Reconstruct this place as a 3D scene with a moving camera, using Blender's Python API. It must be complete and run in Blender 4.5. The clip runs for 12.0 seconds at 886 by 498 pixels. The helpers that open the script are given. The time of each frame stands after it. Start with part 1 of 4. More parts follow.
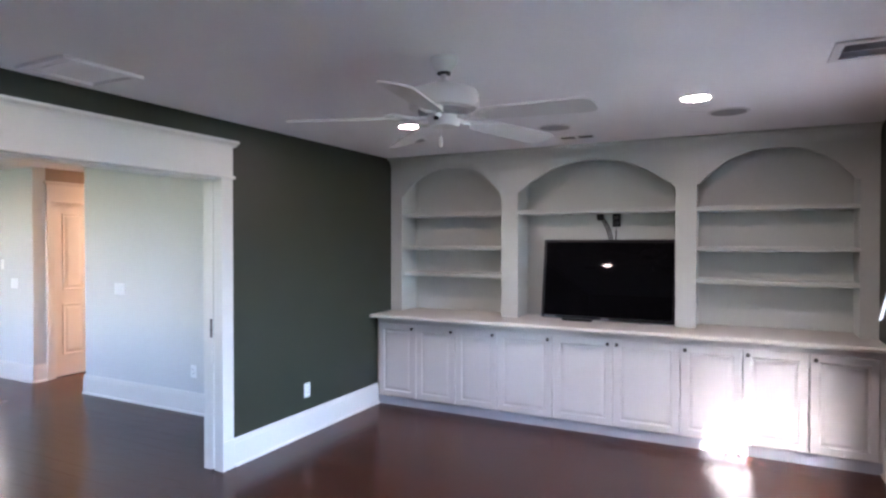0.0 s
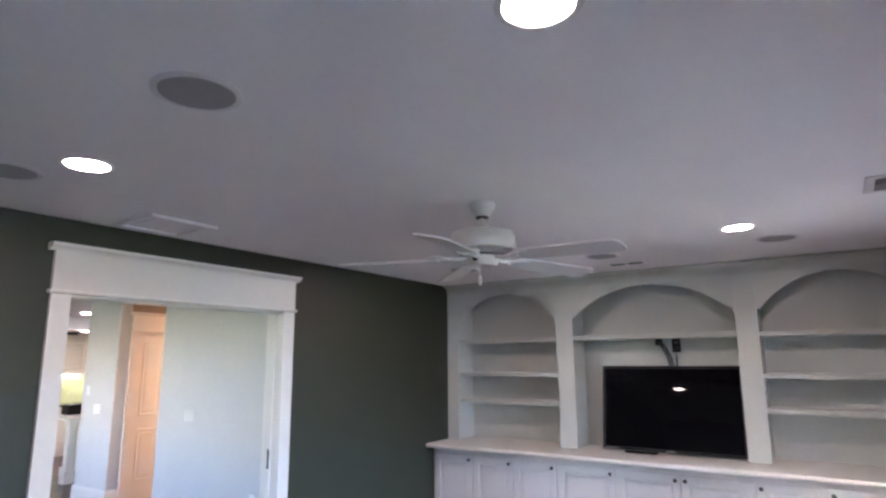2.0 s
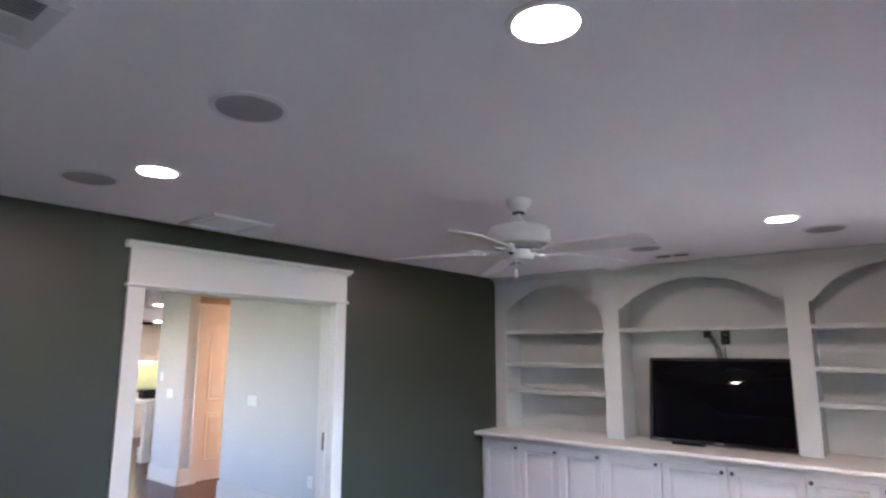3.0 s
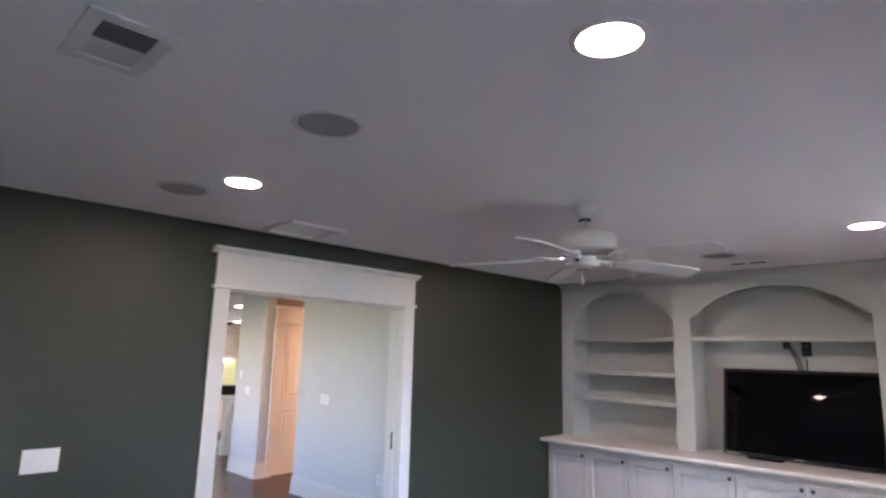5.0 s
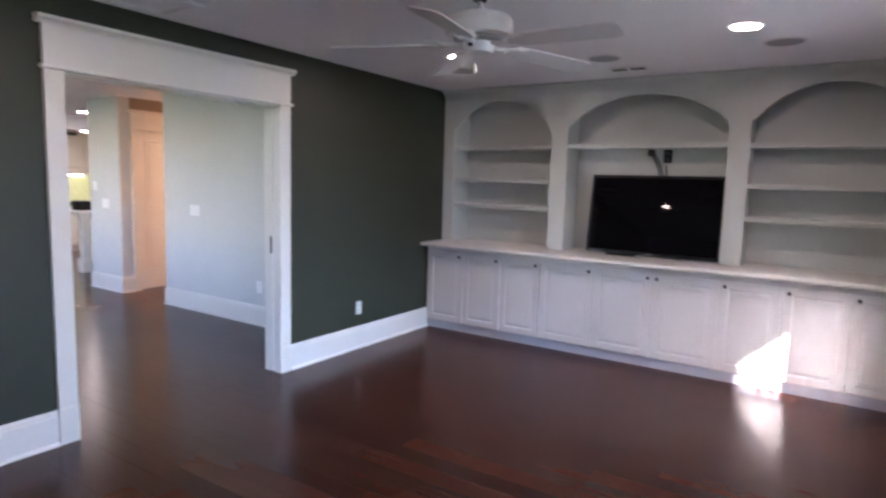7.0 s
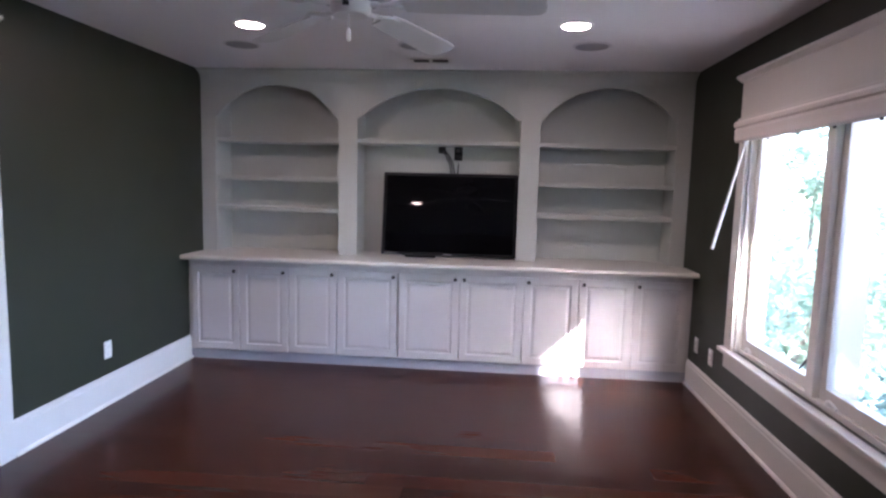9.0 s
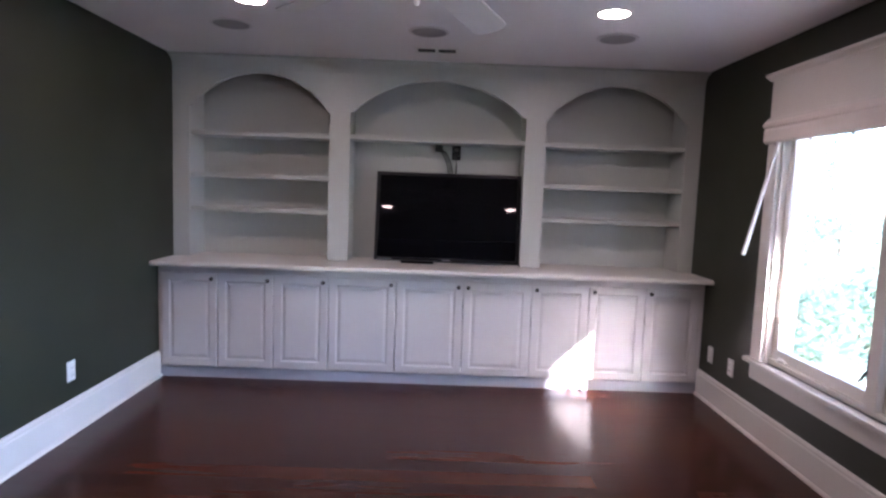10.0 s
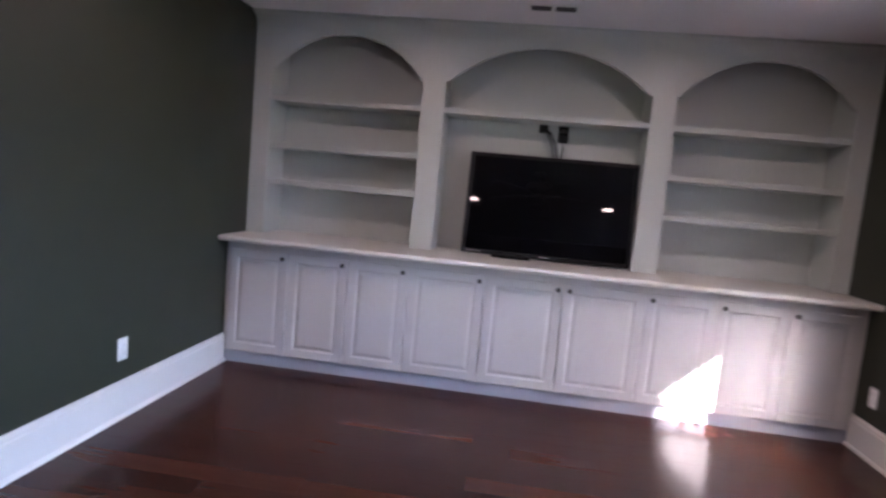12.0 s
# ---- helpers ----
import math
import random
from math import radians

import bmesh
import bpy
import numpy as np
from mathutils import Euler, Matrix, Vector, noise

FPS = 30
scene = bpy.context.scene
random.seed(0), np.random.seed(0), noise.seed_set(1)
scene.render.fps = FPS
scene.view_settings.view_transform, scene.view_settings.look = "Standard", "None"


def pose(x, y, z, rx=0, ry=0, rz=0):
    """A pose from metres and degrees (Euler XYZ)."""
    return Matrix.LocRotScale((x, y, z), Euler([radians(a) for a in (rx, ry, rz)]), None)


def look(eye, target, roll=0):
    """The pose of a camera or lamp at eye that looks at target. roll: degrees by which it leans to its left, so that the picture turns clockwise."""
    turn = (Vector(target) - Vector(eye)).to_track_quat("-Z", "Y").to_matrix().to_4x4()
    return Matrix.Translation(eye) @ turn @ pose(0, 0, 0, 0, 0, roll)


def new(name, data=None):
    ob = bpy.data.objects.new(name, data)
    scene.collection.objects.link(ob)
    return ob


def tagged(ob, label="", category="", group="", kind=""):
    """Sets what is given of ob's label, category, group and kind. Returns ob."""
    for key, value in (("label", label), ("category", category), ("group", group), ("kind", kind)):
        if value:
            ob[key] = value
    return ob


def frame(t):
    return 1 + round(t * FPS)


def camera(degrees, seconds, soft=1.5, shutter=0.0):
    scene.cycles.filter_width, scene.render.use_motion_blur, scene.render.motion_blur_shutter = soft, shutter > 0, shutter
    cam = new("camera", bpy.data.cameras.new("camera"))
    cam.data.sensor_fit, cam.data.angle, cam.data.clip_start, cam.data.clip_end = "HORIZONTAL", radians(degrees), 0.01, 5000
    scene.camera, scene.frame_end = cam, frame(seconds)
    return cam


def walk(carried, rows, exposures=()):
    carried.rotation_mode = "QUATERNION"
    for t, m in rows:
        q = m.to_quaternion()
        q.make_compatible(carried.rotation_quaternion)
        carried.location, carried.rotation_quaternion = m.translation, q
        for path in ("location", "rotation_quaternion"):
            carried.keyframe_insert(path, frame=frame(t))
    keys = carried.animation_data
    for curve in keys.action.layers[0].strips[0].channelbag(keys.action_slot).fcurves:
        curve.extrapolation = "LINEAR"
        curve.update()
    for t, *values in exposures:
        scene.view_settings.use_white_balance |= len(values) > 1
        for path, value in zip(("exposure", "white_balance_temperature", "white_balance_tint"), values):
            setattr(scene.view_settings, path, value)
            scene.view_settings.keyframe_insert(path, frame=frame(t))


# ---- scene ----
cam = camera(73.7, 12.0, soft=2.5, shutter=0.4)
PATH = [
    (0, (0.185, 0.192, 1.597), (-0.717, 1.977, 1.572), 0.0),
    (0.5, (0.185, 0.168, 1.59), (-0.734, 1.944, 1.561), -0.1),
    (1, (0.186, 0.161, 1.604), (-0.774, 1.914, 1.654), -0.4),
    (1.5, (0.254, 0.141, 1.65), (-0.757, 1.846, 1.915), -0.5),
    (2, (0.361, 0.142, 1.68), (-0.719, 1.784, 2.048), -0.4),
    (2.5, (0.473, 0.089, 1.665), (-0.69, 1.676, 2.02), -0.2),
    (3, (0.518, 0.069, 1.666), (-0.717, 1.605, 2.008), 0.1),
    (5, (0.572, 0.007, 1.659), (-0.828, 1.39, 2.014), 1.5),
    (5.5, (0.575, 0.014, 1.63), (-0.843, 1.397, 1.91), 1.7),
    (6, (0.547, 0.037, 1.593), (-0.863, 1.452, 1.698), 1.7),
    (6.5, (0.491, 0.073, 1.568), (-0.809, 1.59, 1.477), 1.8),
    (7, (0.441, 0.101, 1.508), (-0.647, 1.764, 1.282), 1.6),
    (7.5, (0.247, 0.098, 1.475), (-0.56, 1.916, 1.26), 1.7),
    (9.5, (-0.737, 0.578, 1.524), (-0.79, 2.567, 1.313), 1.7),
    (10, (-0.951, 0.73, 1.466), (-0.933, 2.721, 1.274), 2.1),
    (10.5, (-1.031, 0.851, 1.466), (-0.988, 2.84, 1.265), 2.5),
    (11, (-1.06, 0.969, 1.44), (-1.007, 2.958, 1.236), 3.4),
    (11.5, (-0.875, 1.066, 1.374), (-0.918, 3.056, 1.18), 4.3),
    (12, (-1.086, 1.302, 1.351), (-1.325, 3.277, 1.139), 5.3),
]
EXPOSURES = [(0, 4.94, 5850, 25), (2.5, 4.9, 6050, 26), (5.5, 4.66, 6250, 30), (7.5, 4.6, 5980, 29), (9.5, 4.5, 5880, 31), (12, 4.46, 6000, 33)]
walk(cam, [(t, look(eye, target, roll)) for t, eye, target, roll in PATH], EXPOSURES)

# ---- world, sun, exposure ----
SUN_WAY = Vector((-0.90, 0.94, -0.83)).normalized()
world = bpy.data.worlds.new("sky")
scene.world = world
world.use_nodes = True
wn = world.node_tree.nodes
sky = wn.new("ShaderNodeTexSky")
sky.sky_type = "NISHITA"
sky.sun_disc = False
sky.dust_density, sky.ozone_density = 0.8, 2.0
sky.sun_elevation = math.asin(-SUN_WAY.z)
sky.sun_rotation = math.atan2(-SUN_WAY.x, -SUN_WAY.y)
world.node_tree.links.new(sky.outputs[0], wn["Background"].inputs[0])
wn["Background"].inputs[1].default_value = 0.15
sun_data = bpy.data.lights.new("sun", "SUN")
sun_data.energy, sun_data.angle, sun_data.color = 3.3, radians(0.5), (1.0, 0.94, 0.84)
sun = new("sun", sun_data)
sun.matrix_world = look((8, -6, 9), Vector((8, -6, 9)) + SUN_WAY)

# narrow area lamps added in both east openings, standing in for blue skylight
for name, wide, watts, eye, to in (("opening_sky_fill", 2.6, 0.6, (1.20, 2.9, 1.22), (-3.0, 3.5, 0.08)), ("added_opening_sky_fill", 1.6, 0.12, (1.20, -0.15, 1.25), (-3.0, 2.0, -0.3))):
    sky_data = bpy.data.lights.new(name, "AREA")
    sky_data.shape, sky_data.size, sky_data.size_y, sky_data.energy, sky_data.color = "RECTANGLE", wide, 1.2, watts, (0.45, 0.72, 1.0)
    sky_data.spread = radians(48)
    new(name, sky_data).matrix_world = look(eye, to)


# ---- materials ----
def srgb(r, g, b):
    return tuple(((c / 255) / 12.92 if c <= 10 else (((c / 255) + 0.055) / 1.055) ** 2.4) for c in (r, g, b))


def material(name, color, rough=0.5, metal=0.0, spot=0.06, spot_scale=3.0, bump=0.0, bump_scale=60.0, coat=0.0, stretch=(1, 1, 1), grain=0.03, grain_scale=45.0, emit=None, rough_var=0.08):
    """A painted, stained or metal surface: broad blotches, fine grain, uneven gloss and relief."""
    m = bpy.data.materials.new(name)
    m.use_nodes = True
    n, l = m.node_tree.nodes, m.node_tree.links
    b = n["Principled BSDF"]
    b.inputs["Metallic"].default_value = metal
    b.inputs["Coat Weight"].default_value = coat
    geo = n.new("ShaderNodeNewGeometry")
    mp = n.new("ShaderNodeMapping")
    mp.inputs["Scale"].default_value = stretch
    l.new(geo.outputs["Position"], mp.inputs["Vector"])
    big, fine = n.new("ShaderNodeTexNoise"), n.new("ShaderNodeTexNoise")
    big.inputs["Scale"].default_value, big.inputs["Detail"].default_value = spot_scale, 4
    fine.inputs["Scale"].default_value, fine.inputs["Detail"].default_value = grain_scale, 3
    l.new(mp.outputs[0], big.inputs["Vector"])
    l.new(mp.outputs[0], fine.inputs["Vector"])
    mul = n.new("ShaderNodeMath")
    mul.operation = "MULTIPLY_ADD"
    mul.inputs[1].default_value, mul.inputs[2].default_value = 2 * spot, 1 - spot
    l.new(big.outputs["Fac"], mul.inputs[0])
    mul2 = n.new("ShaderNodeMath")
    mul2.operation = "MULTIPLY_ADD"
    mul2.inputs[1].default_value = 2 * grain
    l.new(fine.outputs["Fac"], mul2.inputs[0])
    sub = n.new("ShaderNodeMath")
    sub.operation = "SUBTRACT"
    sub.inputs[1].default_value = grain
    l.new(mul.outputs[0], sub.inputs[0])
    l.new(sub.outputs[0], mul2.inputs[2])
    sc = n.new("ShaderNodeVectorMath")
    sc.operation = "SCALE"
    sc.inputs[0].default_value = color
    l.new(mul2.outputs[0], sc.inputs["Scale"])
    l.new(sc.outputs[0], b.inputs["Base Color"])
    rr = n.new("ShaderNodeMath")
    rr.operation = "MULTIPLY_ADD"
    rr.inputs[1].default_value, rr.inputs[2].default_value = 2 * rough_var, rough - rough_var
    l.new(big.outputs["Fac"], rr.inputs[0])
    l.new(rr.outputs[0], b.inputs["Roughness"])
    if bump:
        tex = n.new("ShaderNodeTexNoise")
        tex.inputs["Scale"].default_value, tex.inputs["Detail"].default_value = bump_scale, 3
        l.new(mp.outputs[0], tex.inputs["Vector"])
        bp = n.new("ShaderNodeBump")
        bp.inputs["Strength"].default_value, bp.inputs["Distance"].default_value = bump, 0.004
        l.new(tex.outputs["Fac"], bp.inputs["Height"])
        l.new(bp.outputs[0], b.inputs["Normal"])
    if emit:
        b.inputs["Emission Color"].default_value = (*emit[:3], 1)
        b.inputs["Emission Strength"].default_value = emit[3]
    return m


def wood_floor(name):
    """Dark red-brown stained planks: tone by plank, grain along x, satin coat with slight waves."""
    m = bpy.data.materials.new(name)
    m.use_nodes = True
    n, l = m.node_tree.nodes, m.node_tree.links
    b = n["Principled BSDF"]
    b.inputs["Specular IOR Level"].default_value = 0.24
    geo, info = n.new("ShaderNodeNewGeometry"), n.new("ShaderNodeObjectInfo")
    comb = n.new("ShaderNodeCombineXYZ")
    k = n.new("ShaderNodeMath")
    k.operation = "MULTIPLY"
    k.inputs[1].default_value = 37.0
    l.new(info.outputs["Random"], k.inputs[0])
    l.new(k.outputs[0], comb.inputs[2])
    add = n.new("ShaderNodeVectorMath")
    l.new(geo.outputs["Position"], add.inputs[0])
    l.new(comb.outputs[0], add.inputs[1])
    mp = n.new("ShaderNodeMapping")
    mp.inputs["Scale"].default_value = (1.6, 22, 22)
    l.new(add.outputs[0], mp.inputs["Vector"])
    g1, g2 = n.new("ShaderNodeTexNoise"), n.new("ShaderNodeTexNoise")
    g1.inputs["Scale"].default_value, g1.inputs["Detail"].default_value, g1.inputs["Distortion"].default_value = 1.6, 3, 0.15
    g2.inputs["Scale"].default_value, g2.inputs["Detail"].default_value = 1.3, 3
    l.new(mp.outputs[0], g1.inputs["Vector"])
    l.new(geo.outputs["Position"], g2.inputs["Vector"])
    ramp = n.new("ShaderNodeValToRGB")
    e = ramp.color_ramp.elements
    e[0].position, e[0].color = 0.15, (*FLOOR_DARK, 1)
    e[1].position, e[1].color = 0.95, (*FLOOR_LIGHT, 1)
    mix = n.new("ShaderNodeMath")
    mix.operation = "MULTIPLY_ADD"
    mix.inputs[1].default_value = 0.22
    l.new(g1.outputs["Fac"], mix.inputs[0])
    tone = n.new("ShaderNodeMath")
    tone.operation = "MULTIPLY_ADD"
    tone.inputs[1].default_value, tone.inputs[2].default_value = 0.28, 0.23
    l.new(info.outputs["Random"], tone.inputs[0])
    l.new(tone.outputs[0], mix.inputs[2])
    worn = n.new("ShaderNodeMath")
    worn.operation = "MULTIPLY_ADD"
    worn.inputs[1].default_value = 0.34
    l.new(g2.outputs["Fac"], worn.inputs[0])
    less = n.new("ShaderNodeMath")
    less.operation = "SUBTRACT"
    less.inputs[1].default_value = 0.17
    l.new(mix.outputs[0], less.inputs[0])
    l.new(less.outputs[0], worn.inputs[2])
    l.new(worn.outputs[0], ramp.inputs[0])
    l.new(ramp.outputs[0], b.inputs["Base Color"])
    r = n.new("ShaderNodeMath")
    r.operation = "MULTIPLY_ADD"
    r.inputs[1].default_value, r.inputs[2].default_value = 0.14, FLOOR_ROUGH - 0.07
    l.new(g2.outputs["Fac"], r.inputs[0])
    l.new(r.outputs[0], b.inputs["Roughness"])
    wave = n.new("ShaderNodeTexNoise")
    wave.inputs["Scale"].default_value = 1.0
    wm = n.new("ShaderNodeMapping")
    wm.inputs["Scale"].default_value = (2.5, 14, 1)
    l.new(add.outputs[0], wm.inputs["Vector"])
    l.new(wm.outputs[0], wave.inputs["Vector"])
    b1, b2 = n.new("ShaderNodeBump"), n.new("ShaderNodeBump")
    b1.inputs["Strength"].default_value, b1.inputs["Distance"].default_value = 0.12, 0.003
    b2.inputs["Strength"].default_value, b2.inputs["Distance"].default_value = 0.12, 0.001
    l.new(wave.outputs["Fac"], b1.inputs["Height"])
    l.new(g1.outputs["Fac"], b2.inputs["Height"])
    l.new(b1.outputs[0], b2.inputs["Normal"])
    l.new(b2.outputs[0], b.inputs["Normal"])
    return m


def glass_mat(name):
    m = bpy.data.materials.new(name)
    m.use_nodes = True
    b = m.node_tree.nodes["Principled BSDF"]
    b.inputs["Base Color"].default_value = (0.96, 0.99, 0.98, 1)
    b.inputs["Roughness"].default_value = 0.0
    b.inputs["Transmission Weight"].default_value = 1.0
    b.inputs["IOR"].default_value = 1.45
    return m


FLOOR_DARK, FLOOR_LIGHT, FLOOR_ROUGH = (0.021, 0.0070, 0.0046), (0.100, 0.0325, 0.0180), 0.24
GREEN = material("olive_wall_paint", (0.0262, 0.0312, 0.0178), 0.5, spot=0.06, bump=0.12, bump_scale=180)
CEIL = material("ceiling_paint", (0.85, 0.83, 0.85), 0.8, spot=0.03, bump=0.1, bump_scale=140)
WHITE = material("white_trim_paint", (0.70, 0.675, 0.62), 0.34, spot=0.03, bump=0.03, bump_scale=30)
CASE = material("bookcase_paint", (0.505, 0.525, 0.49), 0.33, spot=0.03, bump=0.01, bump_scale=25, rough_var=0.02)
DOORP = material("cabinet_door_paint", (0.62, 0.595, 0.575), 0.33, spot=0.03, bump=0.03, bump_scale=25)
# toe kick: blue-grey, darker than the doors above it
KICK = material("toe_kick_blue_grey", (0.40, 0.42, 0.47), 0.45, spot=0.06)
HALLP = material("pale_grey_wall_paint", (0.60, 0.60, 0.575), 0.6, spot=0.04, bump=0.1, bump_scale=180)
BEIGE = material("beige_wall_paint", (0.34, 0.26, 0.19), 0.6, spot=0.04, bump=0.1, bump_scale=180)
TANP = material("cream_door_paint", (0.74, 0.68, 0.60), 0.38, spot=0.04)
PLATE = material("white_plastic", (0.80, 0.80, 0.78), 0.35, spot=0.02)
DARKHOLE = material("dark_recess", (0.03, 0.03, 0.032), 0.7)
NICKEL = material("aged_nickel", (0.11, 0.10, 0.095), 0.32, metal=1.0, spot=0.1)
BLACKP = material("glossy_black_plastic", (0.008, 0.008, 0.009), 0.4, spot=0.1)
SCREEN = material("dark_television_glass", (0.003, 0.003, 0.004), 0.025, spot=0.05, rough_var=0.01)
SILVER = material("silver_plastic", (0.55, 0.55, 0.57), 0.3, metal=0.6)
RUBBER = material("black_rubber", (0.012, 0.012, 0.012), 0.6)
GRILLE = material("speaker_cloth", (0.36, 0.35, 0.37), 0.85, spot=0.05, bump=0.5, bump_scale=900)
RING = material("speaker_ring", (0.70, 0.68, 0.69), 0.5)
FANP = material("fan_white_enamel", (0.70, 0.69, 0.68), 0.3, spot=0.04)
BLADE = material("fan_blade_white", (0.68, 0.66, 0.655), 0.42, spot=0.05)
SHADE = material("cream_shade_fabric", (0.74, 0.69, 0.64), 0.9, spot=0.05, bump=0.3, bump_scale=400)
LAMP = material("lit_lens", (0.9, 0.9, 0.88), 0.5, emit=(1.0, 0.80, 0.66, 8.5))
LAMP_K = material("kitchen_lit_lens", (0.9, 0.9, 0.88), 0.5, emit=(1.0, 0.9, 0.78, 10.0))
LAMP_H = material("corridor_lit_lens", (0.9, 0.9, 0.88), 0.5, emit=(1.0, 0.70, 0.45, 85.0))
TUBE = material("cabinet_light_tube", (0.9, 0.9, 0.88), 0.5, emit=(1.0, 0.95, 0.7, 1.0))
SCREEN.node_tree.nodes["Principled BSDF"].inputs["Specular IOR Level"].default_value = 0.16
BLACKP.node_tree.nodes["Principled BSDF"].inputs["Specular IOR Level"].default_value = 0.2
WOODF = wood_floor("stained_floor_planks")
SUBF = material("floor_joint", (0.008, 0.004, 0.003), 0.6)
GLASS = glass_mat("window_glass")
STONE = material("dark_granite", (0.035, 0.035, 0.038), 0.15, spot=0.4, spot_scale=30)
TILEG = material("green_backsplash", (0.50, 0.54, 0.32), 0.25, spot=0.1, spot_scale=12)
CREAM = material("cream_cabinet_paint", (0.68, 0.60, 0.50), 0.4)
LAWN = material("lawn", (0.085, 0.13, 0.05), 0.9, spot=0.35, spot_scale=1.2, bump=0.6, bump_scale=40)


def leaf_material(name, color, through_color):
    """A thin leaf: gloss above, and light that shines through it."""
    m = material(name, color, 0.45, spot=0.4, spot_scale=2.5)
    n, l = m.node_tree.nodes, m.node_tree.links
    out, b = n["Material Output"], n["Principled BSDF"]
    t, mix = n.new("ShaderNodeBsdfTranslucent"), n.new("ShaderNodeMixShader")
    t.inputs[0].default_value = (*through_color, 1)
    mix.inputs[0].default_value = 0.5
    l.new(b.outputs[0], mix.inputs[1])
    l.new(t.outputs[0], mix.inputs[2])
    l.new(mix.outputs[0], out.inputs[0])
    return m


LEAF = leaf_material("leaf_green", (0.08, 0.12, 0.09), (0.24, 0.36, 0.26))
LEAF_B = leaf_material("leaf_blue_green", (0.075, 0.115, 0.105), (0.22, 0.35, 0.32))
BARK = material("bark", (0.14, 0.11, 0.085), 0.85, spot=0.3, spot_scale=9, bump=0.6, bump_scale=25)
# pale stone of the added patio that reflects sun indoors
PATIO = material("light_bounce_stone", (0.74, 0.72, 0.68), 0.8, spot=0.12, spot_scale=2, bump=0.3)
SIDING = material("pale_siding", (0.62, 0.62, 0.60), 0.6, spot=0.06)
ROOF = material("roof_shingle", (0.11, 0.105, 0.10), 0.85, spot=0.25, spot_scale=10)


# ---- mesh helpers ----
def box(bm, x0, y0, z0, x1, y1, z1, bevel=0.0):
    """One box, its edges rounded by bevel."""
    made = bmesh.ops.create_cube(bm, size=1.0)
    vs = made["verts"]
    for v in vs:
        v.co = Vector((x0 + (v.co.x + 0.5) * (x1 - x0), y0 + (v.co.y + 0.5) * (y1 - y0), z0 + (v.co.z + 0.5) * (z1 - z0)))
    if bevel:
        es = list({e for v in vs for e in v.link_edges})
        bmesh.ops.bevel(bm, geom=es, offset=bevel, segments=2, profile=0.6, affect="EDGES")
    return bm


def boxes(*rows, bevel=0.0):
    bm = bmesh.new()
    for r in rows:
        box(bm, *r, bevel=bevel)
    return bm


def lathe(bm, cx, cy, rings, seg=32):
    """A turned body round the vertical line at cx, cy; rings of (radius, z)."""
    loops = []
    for r, z in rings:
        loops.append([bm.verts.new((cx + r * math.cos(2 * math.pi * i / seg), cy + r * math.sin(2 * math.pi * i / seg), z)) for i in range(seg)])
    for a, b in zip(loops, loops[1:]):
        for i in range(seg):
            bm.faces.new((a[i], a[(i + 1) % seg], b[(i + 1) % seg], b[i]))
    bm.faces.new(loops[0][::-1])
    bm.faces.new(loops[-1])
    return bm


def tube(bm, pts, radius, seg=8):
    """A round bar through the points; radius may be one number or one for each point."""
    loops = []
    for i, p in enumerate(pts):
        a, b = Vector(pts[max(i - 1, 0)]), Vector(pts[min(i + 1, len(pts) - 1)])
        q = (b - a).to_track_quat("Z", "Y")
        r = radius[i] if isinstance(radius, (list, tuple)) else radius
        loops.append([bm.verts.new(Vector(p) + q @ Vector((r * math.cos(2 * math.pi * k / seg), r * math.sin(2 * math.pi * k / seg), 0))) for k in range(seg)])
    for a, b in zip(loops, loops[1:]):
        for k in range(seg):
            bm.faces.new((a[k], a[(k + 1) % seg], b[(k + 1) % seg], b[k]))
    bm.faces.new(loops[0][::-1])
    bm.faces.new(loops[-1])
    return bm


def prism(bm, profile, axis, a, b):
    """A profile of two coordinates, swept along axis from a to b. For axis x the profile is (y, z), for y (x, z), for z (x, y)."""
    def at(p, s):
        return {"x": (s, p[0], p[1]), "y": (p[0], s, p[1]), "z": (p[0], p[1], s)}[axis]
    one, two = [bm.verts.new(at(p, a)) for p in profile], [bm.verts.new(at(p, b)) for p in profile]
    n = len(profile)
    for i in range(n):
        bm.faces.new((one[i], one[(i + 1) % n], two[(i + 1) % n], two[i]))
    bm.faces.new(one[::-1])
    bm.faces.new(two)
    return bm


def nested(bm, x0, z0, x1, z1, rings, y_back):
    """A panel that faces -y: rings of (inset, y) from the rim inwards, closed by sides back to y_back."""
    loops = []
    for inset, y in [(0, y_back)] + rings:
        loops.append([bm.verts.new(c) for c in ((x0 + inset, y, z0 + inset), (x1 - inset, y, z0 + inset), (x1 - inset, y, z1 - inset), (x0 + inset, y, z1 - inset))])
    for a, b in zip(loops, loops[1:]):
        for i in range(4):
            bm.faces.new((a[i], a[(i + 1) % 4], b[(i + 1) % 4], b[i]))
    bm.faces.new(loops[-1])
    bm.faces.new(loops[0][::-1])
    return bm


def mesh_of(name, bm, mat, smooth=False):
    bmesh.ops.recalc_face_normals(bm, faces=bm.faces)
    me = bpy.data.meshes.new(name)
    bm.to_mesh(me)
    bm.free()
    me.materials.append(mat)
    if smooth:
        me.shade_smooth()
        me.set_sharp_from_angle(angle=radians(35))
    return me


def part(name, bm, mat, parent=None, label="", smooth=False):
    ob = new(name, mesh_of(name, bm, mat, smooth))
    if parent:
        ob.parent = parent
    if label:
        ob["label"] = label
    return ob


def thing(name, label, category, group="", kind="", at=(0, 0, 0)):
    ob = new(name)
    ob.empty_display_size = 0.1
    ob.location = at
    return tagged(ob, label, category, group, kind)


def setting(name, bm, mat, label, category):
    return tagged(part(name, bm, mat), label, category, kind="structure")


